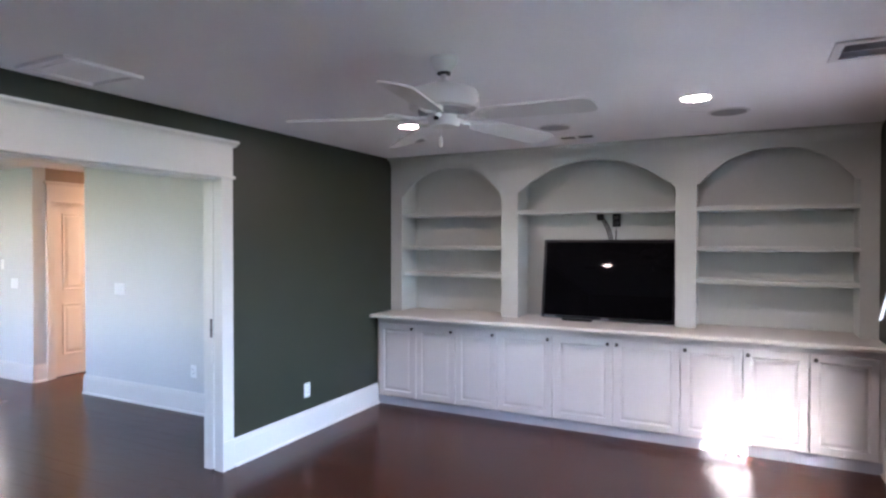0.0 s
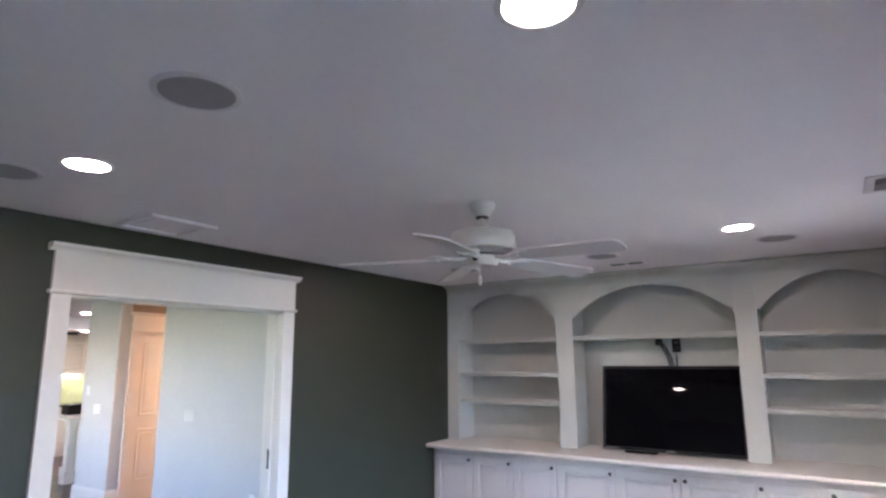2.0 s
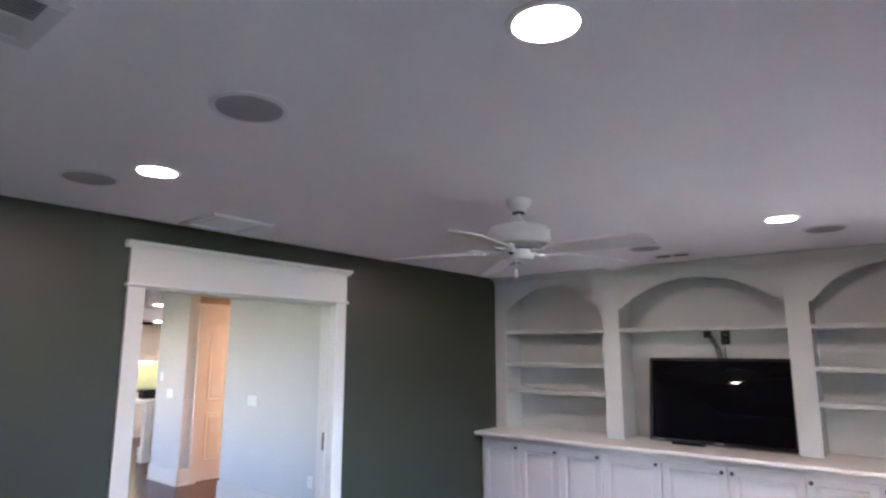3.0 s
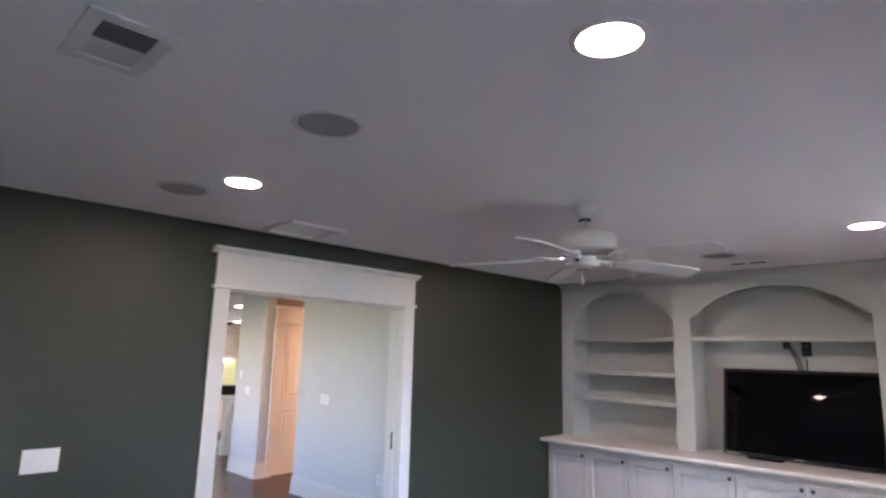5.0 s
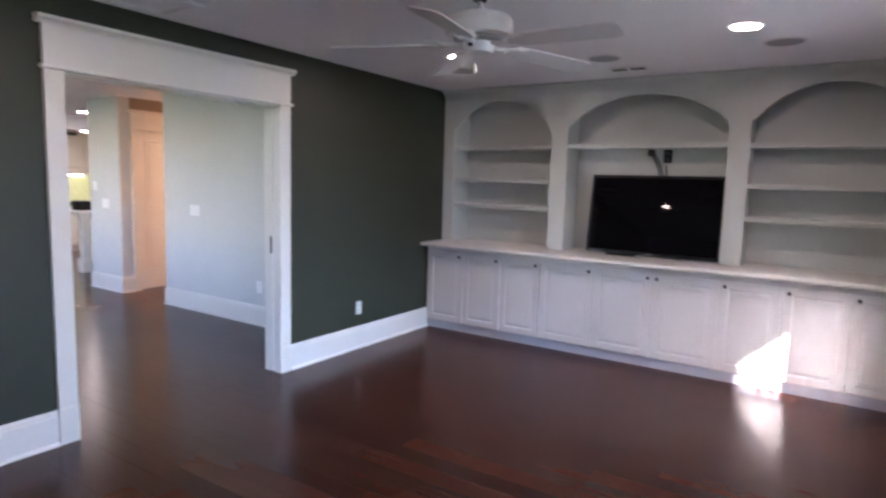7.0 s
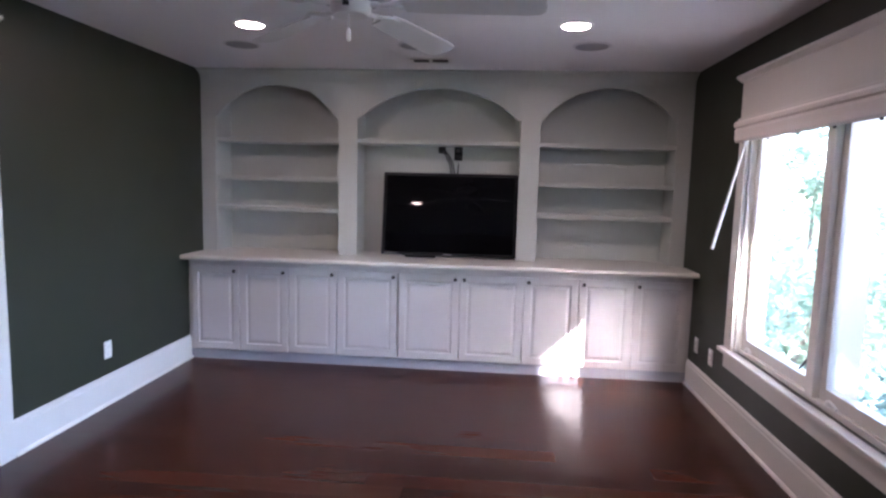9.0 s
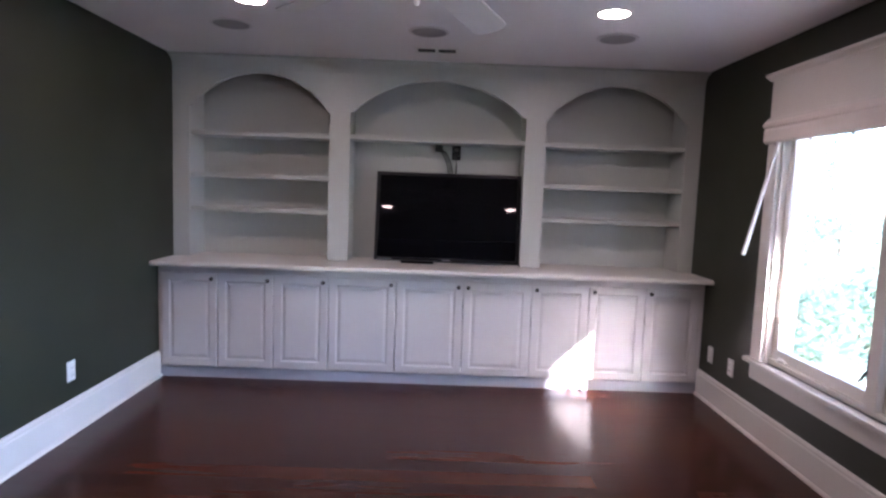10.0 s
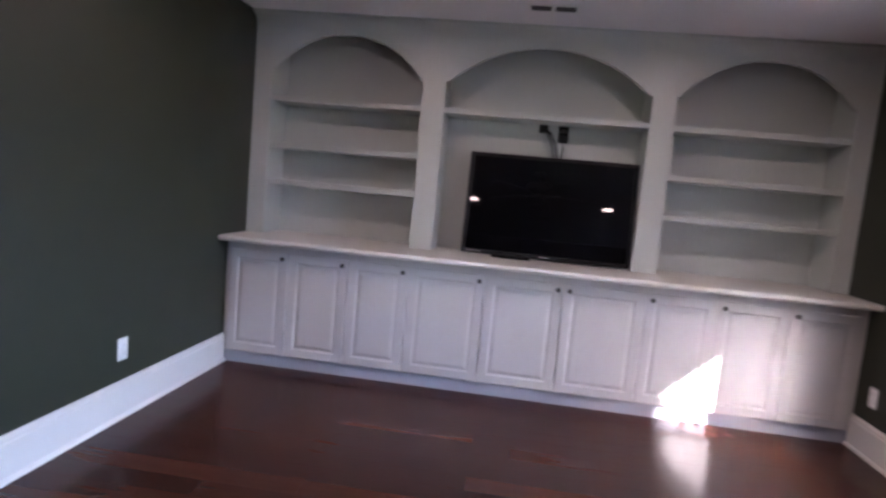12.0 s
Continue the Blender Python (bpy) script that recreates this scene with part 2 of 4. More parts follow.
# ---- plan ----
XL, XR, YS, YN, H = -3.03, 1.07, -1.3, 5.70, 2.44
OP0, OP1, OPZ = 1.672, 3.138, 2.035
WY0, WY1, WZ0, WZ1 = 1.50, 4.27, 0.50, 1.96
VY0, VY1 = -1.05, 0.75
HALL_Y, KX = 4.035, -12.2
PX0, PX1, PY, HX = -7.69, -6.95, 4.055, -5.97

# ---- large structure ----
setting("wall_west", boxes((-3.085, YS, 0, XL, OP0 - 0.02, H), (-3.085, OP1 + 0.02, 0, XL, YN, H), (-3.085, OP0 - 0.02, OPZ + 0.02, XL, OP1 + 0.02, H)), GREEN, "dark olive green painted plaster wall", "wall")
setting("wall_hall_east", boxes((-3.17, YS, 0, -3.125, OP0 - 0.02, H), (-3.17, OP1 + 0.02, 0, -3.125, HALL_Y + 0.2, H), (-3.17, OP0 - 0.02, OPZ + 0.02, -3.125, OP1 + 0.02, H)), HALLP, "pale grey painted wall of the hall", "wall")
setting("wall_east", boxes((XR, YS, 0, 1.22, VY0, H), (XR, VY1, 0, 1.22, WY0, H), (XR, WY1, 0, 1.22, YN + 0.15, H), (XR, WY0, 0, 1.22, WY1, WZ0), (XR, WY0, WZ1, 1.22, WY1, H), (XR, VY0, 0, 1.22, VY1, WZ0), (XR, VY0, WZ1, 1.22, VY1, H)), GREEN, "dark olive green painted wall with a wide window and an unseen added one", "wall")
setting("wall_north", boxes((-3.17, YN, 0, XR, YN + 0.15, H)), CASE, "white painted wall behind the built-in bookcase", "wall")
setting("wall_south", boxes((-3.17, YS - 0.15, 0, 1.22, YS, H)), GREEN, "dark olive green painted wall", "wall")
setting("ceiling", boxes((-3.125, YS - 0.15, H, 1.22, YN + 0.15, H + 0.15)), CEIL, "white painted flat plaster ceiling", "ceiling")
setting("ceiling_hall", boxes((KX, YS - 0.15, H, -3.125, 8.2, H + 0.15)), CEIL, "white painted ceiling of the hall and kitchen", "ceiling")
setting("wall_hall_north", boxes((HX, HALL_Y, 0, -3.17, HALL_Y + 0.14, H)), HALLP, "pale grey painted hall wall", "wall")
setting("wall_pillar", boxes((PX0, PY, 0, PX1, PY + 0.14, H), (PX0, PY + 0.14, 0, PX0 + 0.14, 8.05, H)), HALLP, "pale grey painted wall end beside the kitchen", "wall")
setting("wall_corridor_west", boxes((PX1 - 0.12, PY + 0.14, 0, PX1, 4.285, H), (PX1 - 0.12, 5.115, 0, PX1, 7.0, H), (PX1 - 0.12, 4.285, 2.05, PX1, 5.115, H)), BEIGE, "beige painted corridor wall with a door", "wall")
setting("wall_corridor_east", boxes((HX, HALL_Y + 0.14, 0, HX + 0.12, 7.0, H)), BEIGE, "beige painted corridor wall", "wall")
setting("wall_corridor_end", boxes((PX1 - 0.12, 7.0, 0, HX + 0.12, 7.12, H)), BEIGE, "beige painted end wall of the corridor", "wall")
# the opening is out of view, added to let sky light into the hall
setting("wall_hall_south", boxes((KX, YS - 0.15, 0, -7.8, YS, H), (-4.6, YS - 0.15, 0, -3.17, YS, H), (-7.8, YS - 0.15, 0, -4.6, YS, 0.95), (-7.8, YS - 0.15, 2.3, -4.6, YS, H)), HALLP, "pale grey hall wall with a wide unseen opening, added for daylight", "wall")
setting("wall_kitchen_west", boxes((KX - 0.15, YS - 0.15, 0, KX, 8.2, H)), HALLP, "pale kitchen wall behind cabinets", "wall")
setting("wall_kitchen_north", boxes((KX, 8.05, 0, -7.2, 8.2, H)), HALLP, "pale kitchen end wall", "wall")
setting("beam", boxes((-11.2, YS, 2.22, -10.4, 8.05, H)), CEIL, "white dropped ceiling beam over the kitchen", "beam")
floor = setting("floor", boxes((-3.1, YS - 0.1, -0.12, 1.2, YN + 0.1, -0.014)), SUBF, "dark red-brown stained hardwood plank floor, satin sheen", "floor")
floor_hall = setting("floor_hall", boxes((KX, YS - 0.1, -0.12, -3.1, 8.1, -0.014)), SUBF, "dark stained hardwood floor of the hall", "floor")


def base_run(name, axis, wall, side, a, b, label="tall white painted baseboard with a moulded top"):
    """A baseboard along axis from a to b; the wall's face at wall, the board standing out to side."""
    prof = [(0.0, 0.0), (0.029, 0.0), (0.029, 0.010), (0.024, 0.018), (0.017, 0.021), (0.017, 0.165), (0.013, 0.172), (0.013, 0.185), (0.006, 0.198), (0.0, 0.2)]
    return setting(name, prism(bmesh.new(), [(wall + side * u, z) for u, z in prof], axis, a, b), WHITE, label, "baseboard")


base_run("baseboard", "y", XL, 1, OP1 + 0.105, 5.115)
base_run("baseboard", "y", XL, 1, YS, OP0 - 0.105)
base_run("baseboard", "y", XR, -1, YS, 5.115)
base_run("baseboard", "x", YS, 1, XL + 0.02, XR - 0.02)
base_run("baseboard", "x", HALL_Y, -1, HX - 0.018, -3.19)
base_run("baseboard", "x", PY, -1, PX0 - 0.017, PX1 + 0.017)
base_run("baseboard", "y", PX0, -1, PY - 0.016, 8.0)
base_run("baseboard", "y", PX1, 1, PY - 0.016, 4.195)
base_run("baseboard", "y", HX, -1, HALL_Y - 0.016, 7.0)

# cased opening with its pocket door
opening = thing("door_1", "white painted cased opening with a tall moulded head board", "door frame", kind="structure")
for y0, y1 in ((OP0 - 0.1, OP0), (OP1, OP1 + 0.1)):
    part("casing", box(bmesh.new(), XL, y0, 0, XL + 0.022, y1, OPZ, 0.003), WHITE, opening)
    part("plinth_block", box(bmesh.new(), XL + 0.0005, y0 - 0.002, 0, XL + 0.026, y1 + 0.002, 0.205, 0.003), WHITE, opening)
    part("casing", box(bmesh.new(), -3.192, y0, 0, -3.17, y1, OPZ, 0.003), WHITE, opening)
for s, x in ((1, XL), (-1, -3.17)):
    hb, cp, fl = bmesh.new(), bmesh.new(), bmesh.new()
    box(hb, min(x, x + s * 0.024), OP0 - 0.1, OPZ + 0.018, max(x, x + s * 0.024), OP1 + 0.1, 2.268, 0.002)
    prism(cp, [(x, 2.262), (x + s * 0.03, 2.262), (x + s * 0.036, 2.272), (x + s * 0.05, 2.28), (x + s * 0.058, 2.286), (x + s * 0.058, 2.30), (x, 2.30)], "y", OP0 - 0.13, OP1 + 0.13)
    box(fl, min(x, x + s * 0.036), OP0 - 0.116, OPZ, max(x, x + s * 0.036), OP1 + 0.116, OPZ + 0.02, 0.006)
    part("head_board", hb, WHITE, opening)
    part("cap_moulding", cp, WHITE, opening)
    part("fillet", fl, WHITE, opening)
for y0, y1 in ((OP0 - 0.018, OP0), (OP1, OP1 + 0.018)):
    for x0, x1 in ((-3.17, -3.122), (-3.088, XL)):
        part("jamb", box(bmesh.new(), x0, y0, 0, x1, y1, OPZ, 0.002), WHITE, opening)
part("head_jamb", boxes((-3.17, OP0, OPZ - 0.012, -3.122, OP1, OPZ), (-3.088, OP0, OPZ - 0.012, XL, OP1, OPZ), bevel=0.002), WHITE, opening)
part("track", box(bmesh.new(), -3.12, OP0, OPZ + 0.004, -3.09, OP1, OPZ + 0.015), DARKHOLE, opening)
pocket = thing("pocket_door", "white painted sliding door pushed back into its wall pocket", "door", at=(-3.105, 3.2, 0))
part("panel", boxes((-0.017, -0.072, 0.012, 0.017, 0.62, 2.05), bevel=0.002), WHITE, pocket)
part("latch", boxes((-0.009, -0.075, 0.93, 0.012, -0.0715, 1.06), bevel=0.001), NICKEL, pocket, "dark metal edge latch")

# window
window = thing("window_1", "white wooden casement window with moulded head and deep sill", "window", kind="structure")
part("casing", box(bmesh.new(), XR - 0.022, WY1, WZ0, XR, WY1 + 0.11, WZ1, 0.003), WHITE, window)
part("casing", box(bmesh.new(), XR - 0.022, WY0 - 0.11, WZ0, XR, WY0, WZ1, 0.003), WHITE, window)
part("head_board", box(bmesh.new(), XR - 0.024, WY0 - 0.11, WZ1 + 0.018, XR, WY1 + 0.11, 2.215, 0.002), WHITE, window)
part("cap_moulding", prism(bmesh.new(), [(XR, 2.208), (XR - 0.03, 2.208), (XR - 0.036, 2.218), (XR - 0.05, 2.226), (XR - 0.058, 2.232), (XR - 0.058, 2.246), (XR, 2.246)], "y", WY0 - 0.14, WY1 + 0.14), WHITE, window)
part("fillet", box(bmesh.new(), XR - 0.036, WY0 - 0.125, WZ1, XR, WY1 + 0.125, WZ1 + 0.02, 0.005), WHITE, window)
part("window_sill", box(bmesh.new(), XR - 0.055, WY0 - 0.14, WZ0 - 0.028, XR + 0.02, WY1 + 0.14, WZ0, 0.006), WHITE, window)
part("apron", box(bmesh.new(), XR - 0.02, WY0 - 0.11, WZ0 - 0.13, XR, WY1 + 0.11, WZ0 - 0.028, 0.003), WHITE, window)
part("window_frame", boxes((XR, WY1 - 0.022, WZ0, 1.24, WY1, WZ1), (XR, WY0, WZ0, 1.24, WY0 + 0.022, WZ1), (XR, WY0 + 0.022, WZ1 - 0.022, 1.25, WY1 - 0.022, WZ1), (XR + 0.02, WY0 + 0.022, WZ0, 1.29, WY1 - 0.022, WZ0 + 0.03)), WHITE, window)
MULL = (3.375, 2.44)
for y in MULL:
    part("mullion", box(bmesh.new(), XR + 0.005, y - 0.035, WZ0 + 0.03, 1.29, y + 0.035, WZ1 - 0.022, 0.003), WHITE, window)
edges = [WY1 - 0.022, MULL[0] + 0.035, MULL[0] - 0.035, MULL[1] + 0.035, MULL[1] - 0.035, WY0 + 0.022]
for i in range(3):
    b, a = edges[2 * i], edges[2 * i + 1]
    sash = part("sash", boxes((1.11, a, WZ0 + 0.03, 1.155, a + 0.05, WZ1 - 0.022), (1.11, b - 0.05, WZ0 + 0.03, 1.155, b, WZ1 - 0.022), (1.11, a + 0.05, WZ0 + 0.03, 1.155, b - 0.05, WZ0 + 0.095), (1.11, a + 0.05, WZ1 - 0.075, 1.155, b - 0.05, WZ1 - 0.022), bevel=0.003), WHITE, window)
    pane = part("pane", boxes((1.13, a + 0.045, WZ0 + 0.09, 1.136, b - 0.045, WZ1 - 0.07)), GLASS, sash)
    pane.visible_shadow = False
    crank = bmesh.new()
    lathe(crank, XR + 0.035, b - 0.1, [(0.02, WZ0 + 0.03), (0.018, WZ0 + 0.05), (0.008, WZ0 + 0.056)], 14)
    tube(crank, [(XR + 0.035, b - 0.1, WZ0 + 0.05), (XR + 0.02, b - 0.15, WZ0 + 0.056), (XR + 0.012, b - 0.2, WZ0 + 0.045)], 0.007)
    part("crank", crank, PLATE, window, "white folding crank handle", True)
    lock = bmesh.new()
    box(lock, 1.092, a + 0.012, 0.66, 1.112, a + 0.032, 0.80, 0.004)
    tube(lock, [(1.09, a + 0.022, 0.70), (1.07, a + 0.03, 0.66), (1.065, a + 0.045, 0.64)], 0.006)
    part("lock", lock, NICKEL, window, "dark metal sash lock lever", True)

# a second east window, unseen, added beside the walk's start to let daylight in
unseen_window = thing("unseen_window", "unseen white wooden casement window with a flat white casing, added for daylight", "window", kind="structure")
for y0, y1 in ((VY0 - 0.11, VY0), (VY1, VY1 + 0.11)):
    part("casing", box(bmesh.new(), XR - 0.022, y0, WZ0, XR, y1, WZ1, 0.003), WHITE, unseen_window)
part("head_board", box(bmesh.new(), XR - 0.024, VY0 - 0.11, WZ1, XR, VY1 + 0.11, 2.215, 0.002), WHITE, unseen_window)
part("window_sill", box(bmesh.new(), XR - 0.055, VY0 - 0.14, WZ0 - 0.028, XR + 0.02, VY1 + 0.14, WZ0, 0.006), WHITE, unseen_window)
part("window_frame", boxes((XR + 0.03, VY0, WZ0, 1.25, VY0 + 0.05, WZ1), (XR + 0.03, VY1 - 0.05, WZ0, 1.25, VY1, WZ1), (XR + 0.03, VY0 + 0.05, WZ0, 1.25, VY1 - 0.05, WZ0 + 0.06), (XR + 0.03, VY0 + 0.05, WZ1 - 0.05, 1.25, VY1 - 0.05, WZ1)), WHITE, unseen_window)
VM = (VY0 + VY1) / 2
part("mullion", box(bmesh.new(), XR + 0.02, VM - 0.04, WZ0 + 0.06, 1.25, VM + 0.04, WZ1 - 0.05, 0.003), WHITE, unseen_window)
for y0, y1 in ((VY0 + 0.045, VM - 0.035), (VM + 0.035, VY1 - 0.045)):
    pane = part("pane", boxes((1.13, y0, WZ0 + 0.055, 1.136, y1, WZ1 - 0.045)), GLASS, unseen_window)
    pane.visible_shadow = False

# ---- built-in cabinets and bookcase ----
DOOR_X = [-3.0, -2.582, -2.166, -1.755, -1.25, -0.748, -0.237, 0.195, 0.62, 1.035]
CF, CT, DZ0, DZ1 = 5.095, 0.858, 0.092, 0.80


def cabinet(i0, label, knob_right, x0, x1):
    """A base unit of three raised-panel doors under the long top."""
    c = thing("base_cabinet", label, "cabinet", "cabinets under the bookcase", at=((x0 + x1) / 2, CF + 0.02, 0))
    off = Matrix.Translation((-(x0 + x1) / 2, -(CF + 0.02), 0))

    def put(name, bm, mat, parent, label="", smooth=False):
        bmesh.ops.transform(bm, matrix=off, verts=bm.verts)
        return part(name, bm, mat, parent, label, smooth)
    body = [(x0, CF + 0.12, 0.085, x1, 5.68, CT), (x0, CF + 0.018, DZ1 - 0.02, x1, CF + 0.12, CT), (x0, CF + 0.018, 0.085, x1, CF + 0.12, DZ0 + 0.02)]
    if i0 == 0:
        body.append((x0, CF + 0.018, DZ0 + 0.02, x0 + 0.045, CF + 0.12, DZ1 - 0.02))
    if i0 == 6:
        body.append((x1 - 0.045, CF + 0.018, DZ0 + 0.02, x1, CF + 0.12, DZ1 - 0.02))
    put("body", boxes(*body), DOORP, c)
    put("toe_kick", boxes((x0, CF + 0.028, 0.0, x1, CF + 0.05, 0.085)), KICK, c, "blue-grey toe kick board")
    for k in range(3):
        a, b = DOOR_X[i0 + k] + 0.0045, DOOR_X[i0 + k + 1] - 0.0045
        bm = bmesh.new()
        nested(bm, a, DZ0, b, DZ1, [(0.0, CF + 0.004), (0.004, CF), (0.054, CF), (0.058, CF + 0.006), (0.064, CF + 0.010), (0.069, CF + 0.010), (0.086, CF + 0.003), (0.090, CF + 0.002)], CF + 0.0175)
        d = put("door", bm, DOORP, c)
        kx = b - 0.032 if knob_right[k] else a + 0.032
        kb = lathe(bmesh.new(), 0, 0, [(0.008, 0.0), (0.006, 0.008), (0.006, 0.014), (0.013, 0.019), (0.0155, 0.024), (0.014, 0.029), (0.008, 0.032)], 16)
        bmesh.ops.transform(kb, matrix=Matrix.Translation((kx, CF, 0.763)) @ Matrix.Rotation(radians(90), 4, "X"), verts=kb.verts)
        put("knob", kb, NICKEL, d, "dark nickel round knob", True)
    return c


cabinet(0, "white painted base cabinet with three raised-panel doors beside the green wall", (1, 1, 1), -3.028, DOOR_X[3])
cabinet(3, "white painted base cabinet with three wide raised-panel doors below the television", (1, 1, 0), DOOR_X[3], DOOR_X[6])
cabinet(6, "white painted base cabinet with three raised-panel doors in a sun patch", (0, 0, 0), DOOR_X[6], 1.068)
top = thing("countertop", "long white painted wooden top over the base cabinets", "countertop", at=(-0.98, 5.3, CT))
part("board", box(bmesh.new(), -2.048, -0.303, 0.0, 2.048, 0.385, 0.037, 0.003), WHITE, top)
part("front_edge", prism(bmesh.new(), [(-0.304, 0.0), (-0.318, 0.002), (-0.325, 0.010), (-0.326, 0.022), (-0.32, 0.032), (-0.304, 0.037)], "x", -2.048, 2.048), WHITE, top, "rounded white front edge", True)

case = thing("bookcase", "white built-in bookcase with three arched bays above the cabinets", "bookcase", at=(-0.98, 5.5, 0.895))
OFF = Matrix.Translation((0.98, -5.5, -0.895))
FY, BY = 5.37, 5.675
BAYS = [(-2.90, -1.82), (-1.66, -0.30), (-0.14, 0.95)]


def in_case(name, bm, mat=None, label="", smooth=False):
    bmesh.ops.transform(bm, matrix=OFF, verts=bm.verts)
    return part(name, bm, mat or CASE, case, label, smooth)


def arch(x0, x1, zs, rise, top, ear=0.022, n=40):
    """The board over a bay, its lower edge cut as a flat arch between two small ears."""
    bm = bmesh.new()
    half, mid = (x1 - x0) / 2 - ear, (x0 + x1) / 2
    r = (half * half + rise * rise) / (2 * rise)
    pts = [(x0, zs), (x0 + ear, zs)]
    for i in range(n + 1):
        u = -half + 2 * half * i / n
        pts.append((mid + u, zs + math.sqrt(r * r - u * u) - (r - rise)))
    pts += [(x1 - ear, zs), (x1, zs)]
    for (ax, az), (bx, bz) in zip(pts, pts[1:]):
        if bx - ax < 1e-6:
            continue
        q = [[bm.verts.new((x, y, z)) for x, z in ((ax, az), (bx, bz), (bx, top), (ax, top))] for y in (FY, FY + 0.024)]
        bm.faces.new(q[0])
        bm.faces.new(q[1][::-1])
        bm.faces.new((q[0][0], q[1][0], q[1][1], q[0][1]))
    bmesh.ops.remove_doubles(bm, verts=bm.verts, dist=1e-5)
    return bm


for a, b in ((XL + 0.002, -2.90), (-1.82, -1.66), (-0.30, -0.14), (0.95, XR - 0.002)):
    in_case("stile", box(bmesh.new(), a, FY, 0.896, b, FY + 0.024, 2.43, 0.002))
for a, b in ((XL + 0.002, -2.905), (-1.815, -1.665), (-0.295, -0.145), (0.955, XR - 0.002)):
    in_case("upright", boxes((a, FY + 0.024, 0.896, b, BY, 2.43)))
for (a, b), rise in zip(BAYS, (0.268, 0.258, 0.268)):
    in_case("arched_head", arch(a, b, 2.055, rise, 2.43))
in_case("back_panel", boxes((XL + 0.002, BY, 0.896, XR - 0.002, 5.699, 2.43)))
for (a, b), zs in zip(BAYS, ((1.88, 1.552, 1.29), (1.885,), (1.88, 1.556, 1.293))):
    for z in zs:
        in_case("shelf", box(bmesh.new(), a - 0.004, FY + 0.026, z - 0.036, b + 0.004, BY, z, 0.003))
crown = [(FY, 2.342)]
crown += [(FY - 0.001 - 0.075 * (1 - math.cos(t * math.pi / 16)), 2.342 + 0.08 * math.sin(t * math.pi / 16)) for t in range(1, 9)]
crown += [(FY - 0.08, 2.426), (FY - 0.08, 2.439), (FY, 2.439)]
in_case("crown", prism(bmesh.new(), crown, "x", XL + 0.003, XR - 0.003), None, "cove crown moulding", True)

# television and its cables
tv = thing("television", "large black flat-screen television leaning back on the white top", "television", at=(-0.881, 5.45, 0.897))
tv.rotation_euler = (radians(-8), 0, radians(-1.7))
part("cabinet_back", boxes((-0.50, 0.03, 0.05, 0.50, 0.075, 0.64), bevel=0.015), BLACKP, tv)
bez = bmesh.new()
nested(bez, -0.583, 0.008, 0.583, 0.724, [(0.0, -0.008), (0.006, -0.014), (0.024, -0.014), (0.027, -0.008)], 0.03)
part("bezel", bez, BLACKP, tv)
part("screen", boxes((-0.554, -0.0095, 0.036, 0.554, -0.0085, 0.696)), SCREEN, tv, "glossy dark screen")
part("speaker_bar", box(bmesh.new(), -0.573, -0.018, 0.012, 0.573, -0.0142, 0.028, 0.001), BLACKP, tv)
part("brand_mark", boxes((-0.035, -0.0195, 0.015, 0.035, -0.018, 0.024)), SILVER, tv, "small silver mark")
part("trim_strip", boxes((-0.55, -0.0195, 0.018, -0.44, -0.018, 0.022)), SILVER, tv, "thin silver strip")
player = thing("media_player", "flat black media box lying on the white top", "media player", at=(-1.11, 5.385, 0.896))
part("body", box(bmesh.new(), -0.13, -0.03, 0.0, 0.13, 0.035, 0.020, 0.005), BLACKP, player)
part("front_panel", boxes((-0.12, -0.0315, 0.005, 0.12, -0.0302, 0.014)), SCREEN, player)
plate = thing("cable_outlet", "dark wall box with a plugged cord above the television", "outlet", at=(-0.825, BY, 1.79))
part("box", box(bmesh.new(), -0.036, -0.012, -0.06, 0.036, -0.0005, 0.06, 0.004), BLACKP, plate)
for z in (0.025, -0.025):
    part("socket", boxes((-0.018, -0.016, z - 0.013, 0.018, -0.012, z + 0.013), bevel=0.002), NICKEL, plate)
part("plug", box(bmesh.new(), -0.016, -0.045, -0.044, 0.016, -0.016, -0.010, 0.005), RUBBER, plate)
part("cord", tube(bmesh.new(), [(0, -0.035, -0.04), (0.004, -0.045, -0.10), (0.0, -0.03, -0.18), (-0.01, -0.02, -0.30)], 0.006), RUBBER, plate, "", True)
bundle = thing("cable_bundle", "thick bundle of black cables hanging from a wall hole", "cables", at=(-0.96, BY, 1.82))
part("gland", box(bmesh.new(), -0.04, -0.03, -0.03, 0.022, -0.001, 0.035, 0.01), RUBBER, bundle)
for k in range(3):
    d = 0.017 * k
    part("cable", tube(bmesh.new(), [(-0.01 + d * 0.6, -0.02, 0.0), (0.02 + d, -0.06, -0.04), (0.06 + d, -0.055, -0.12), (0.075 + d, -0.04, -0.20), (0.07 + d, -0.03, -0.32)], 0.0055), RUBBER, bundle, "", True)


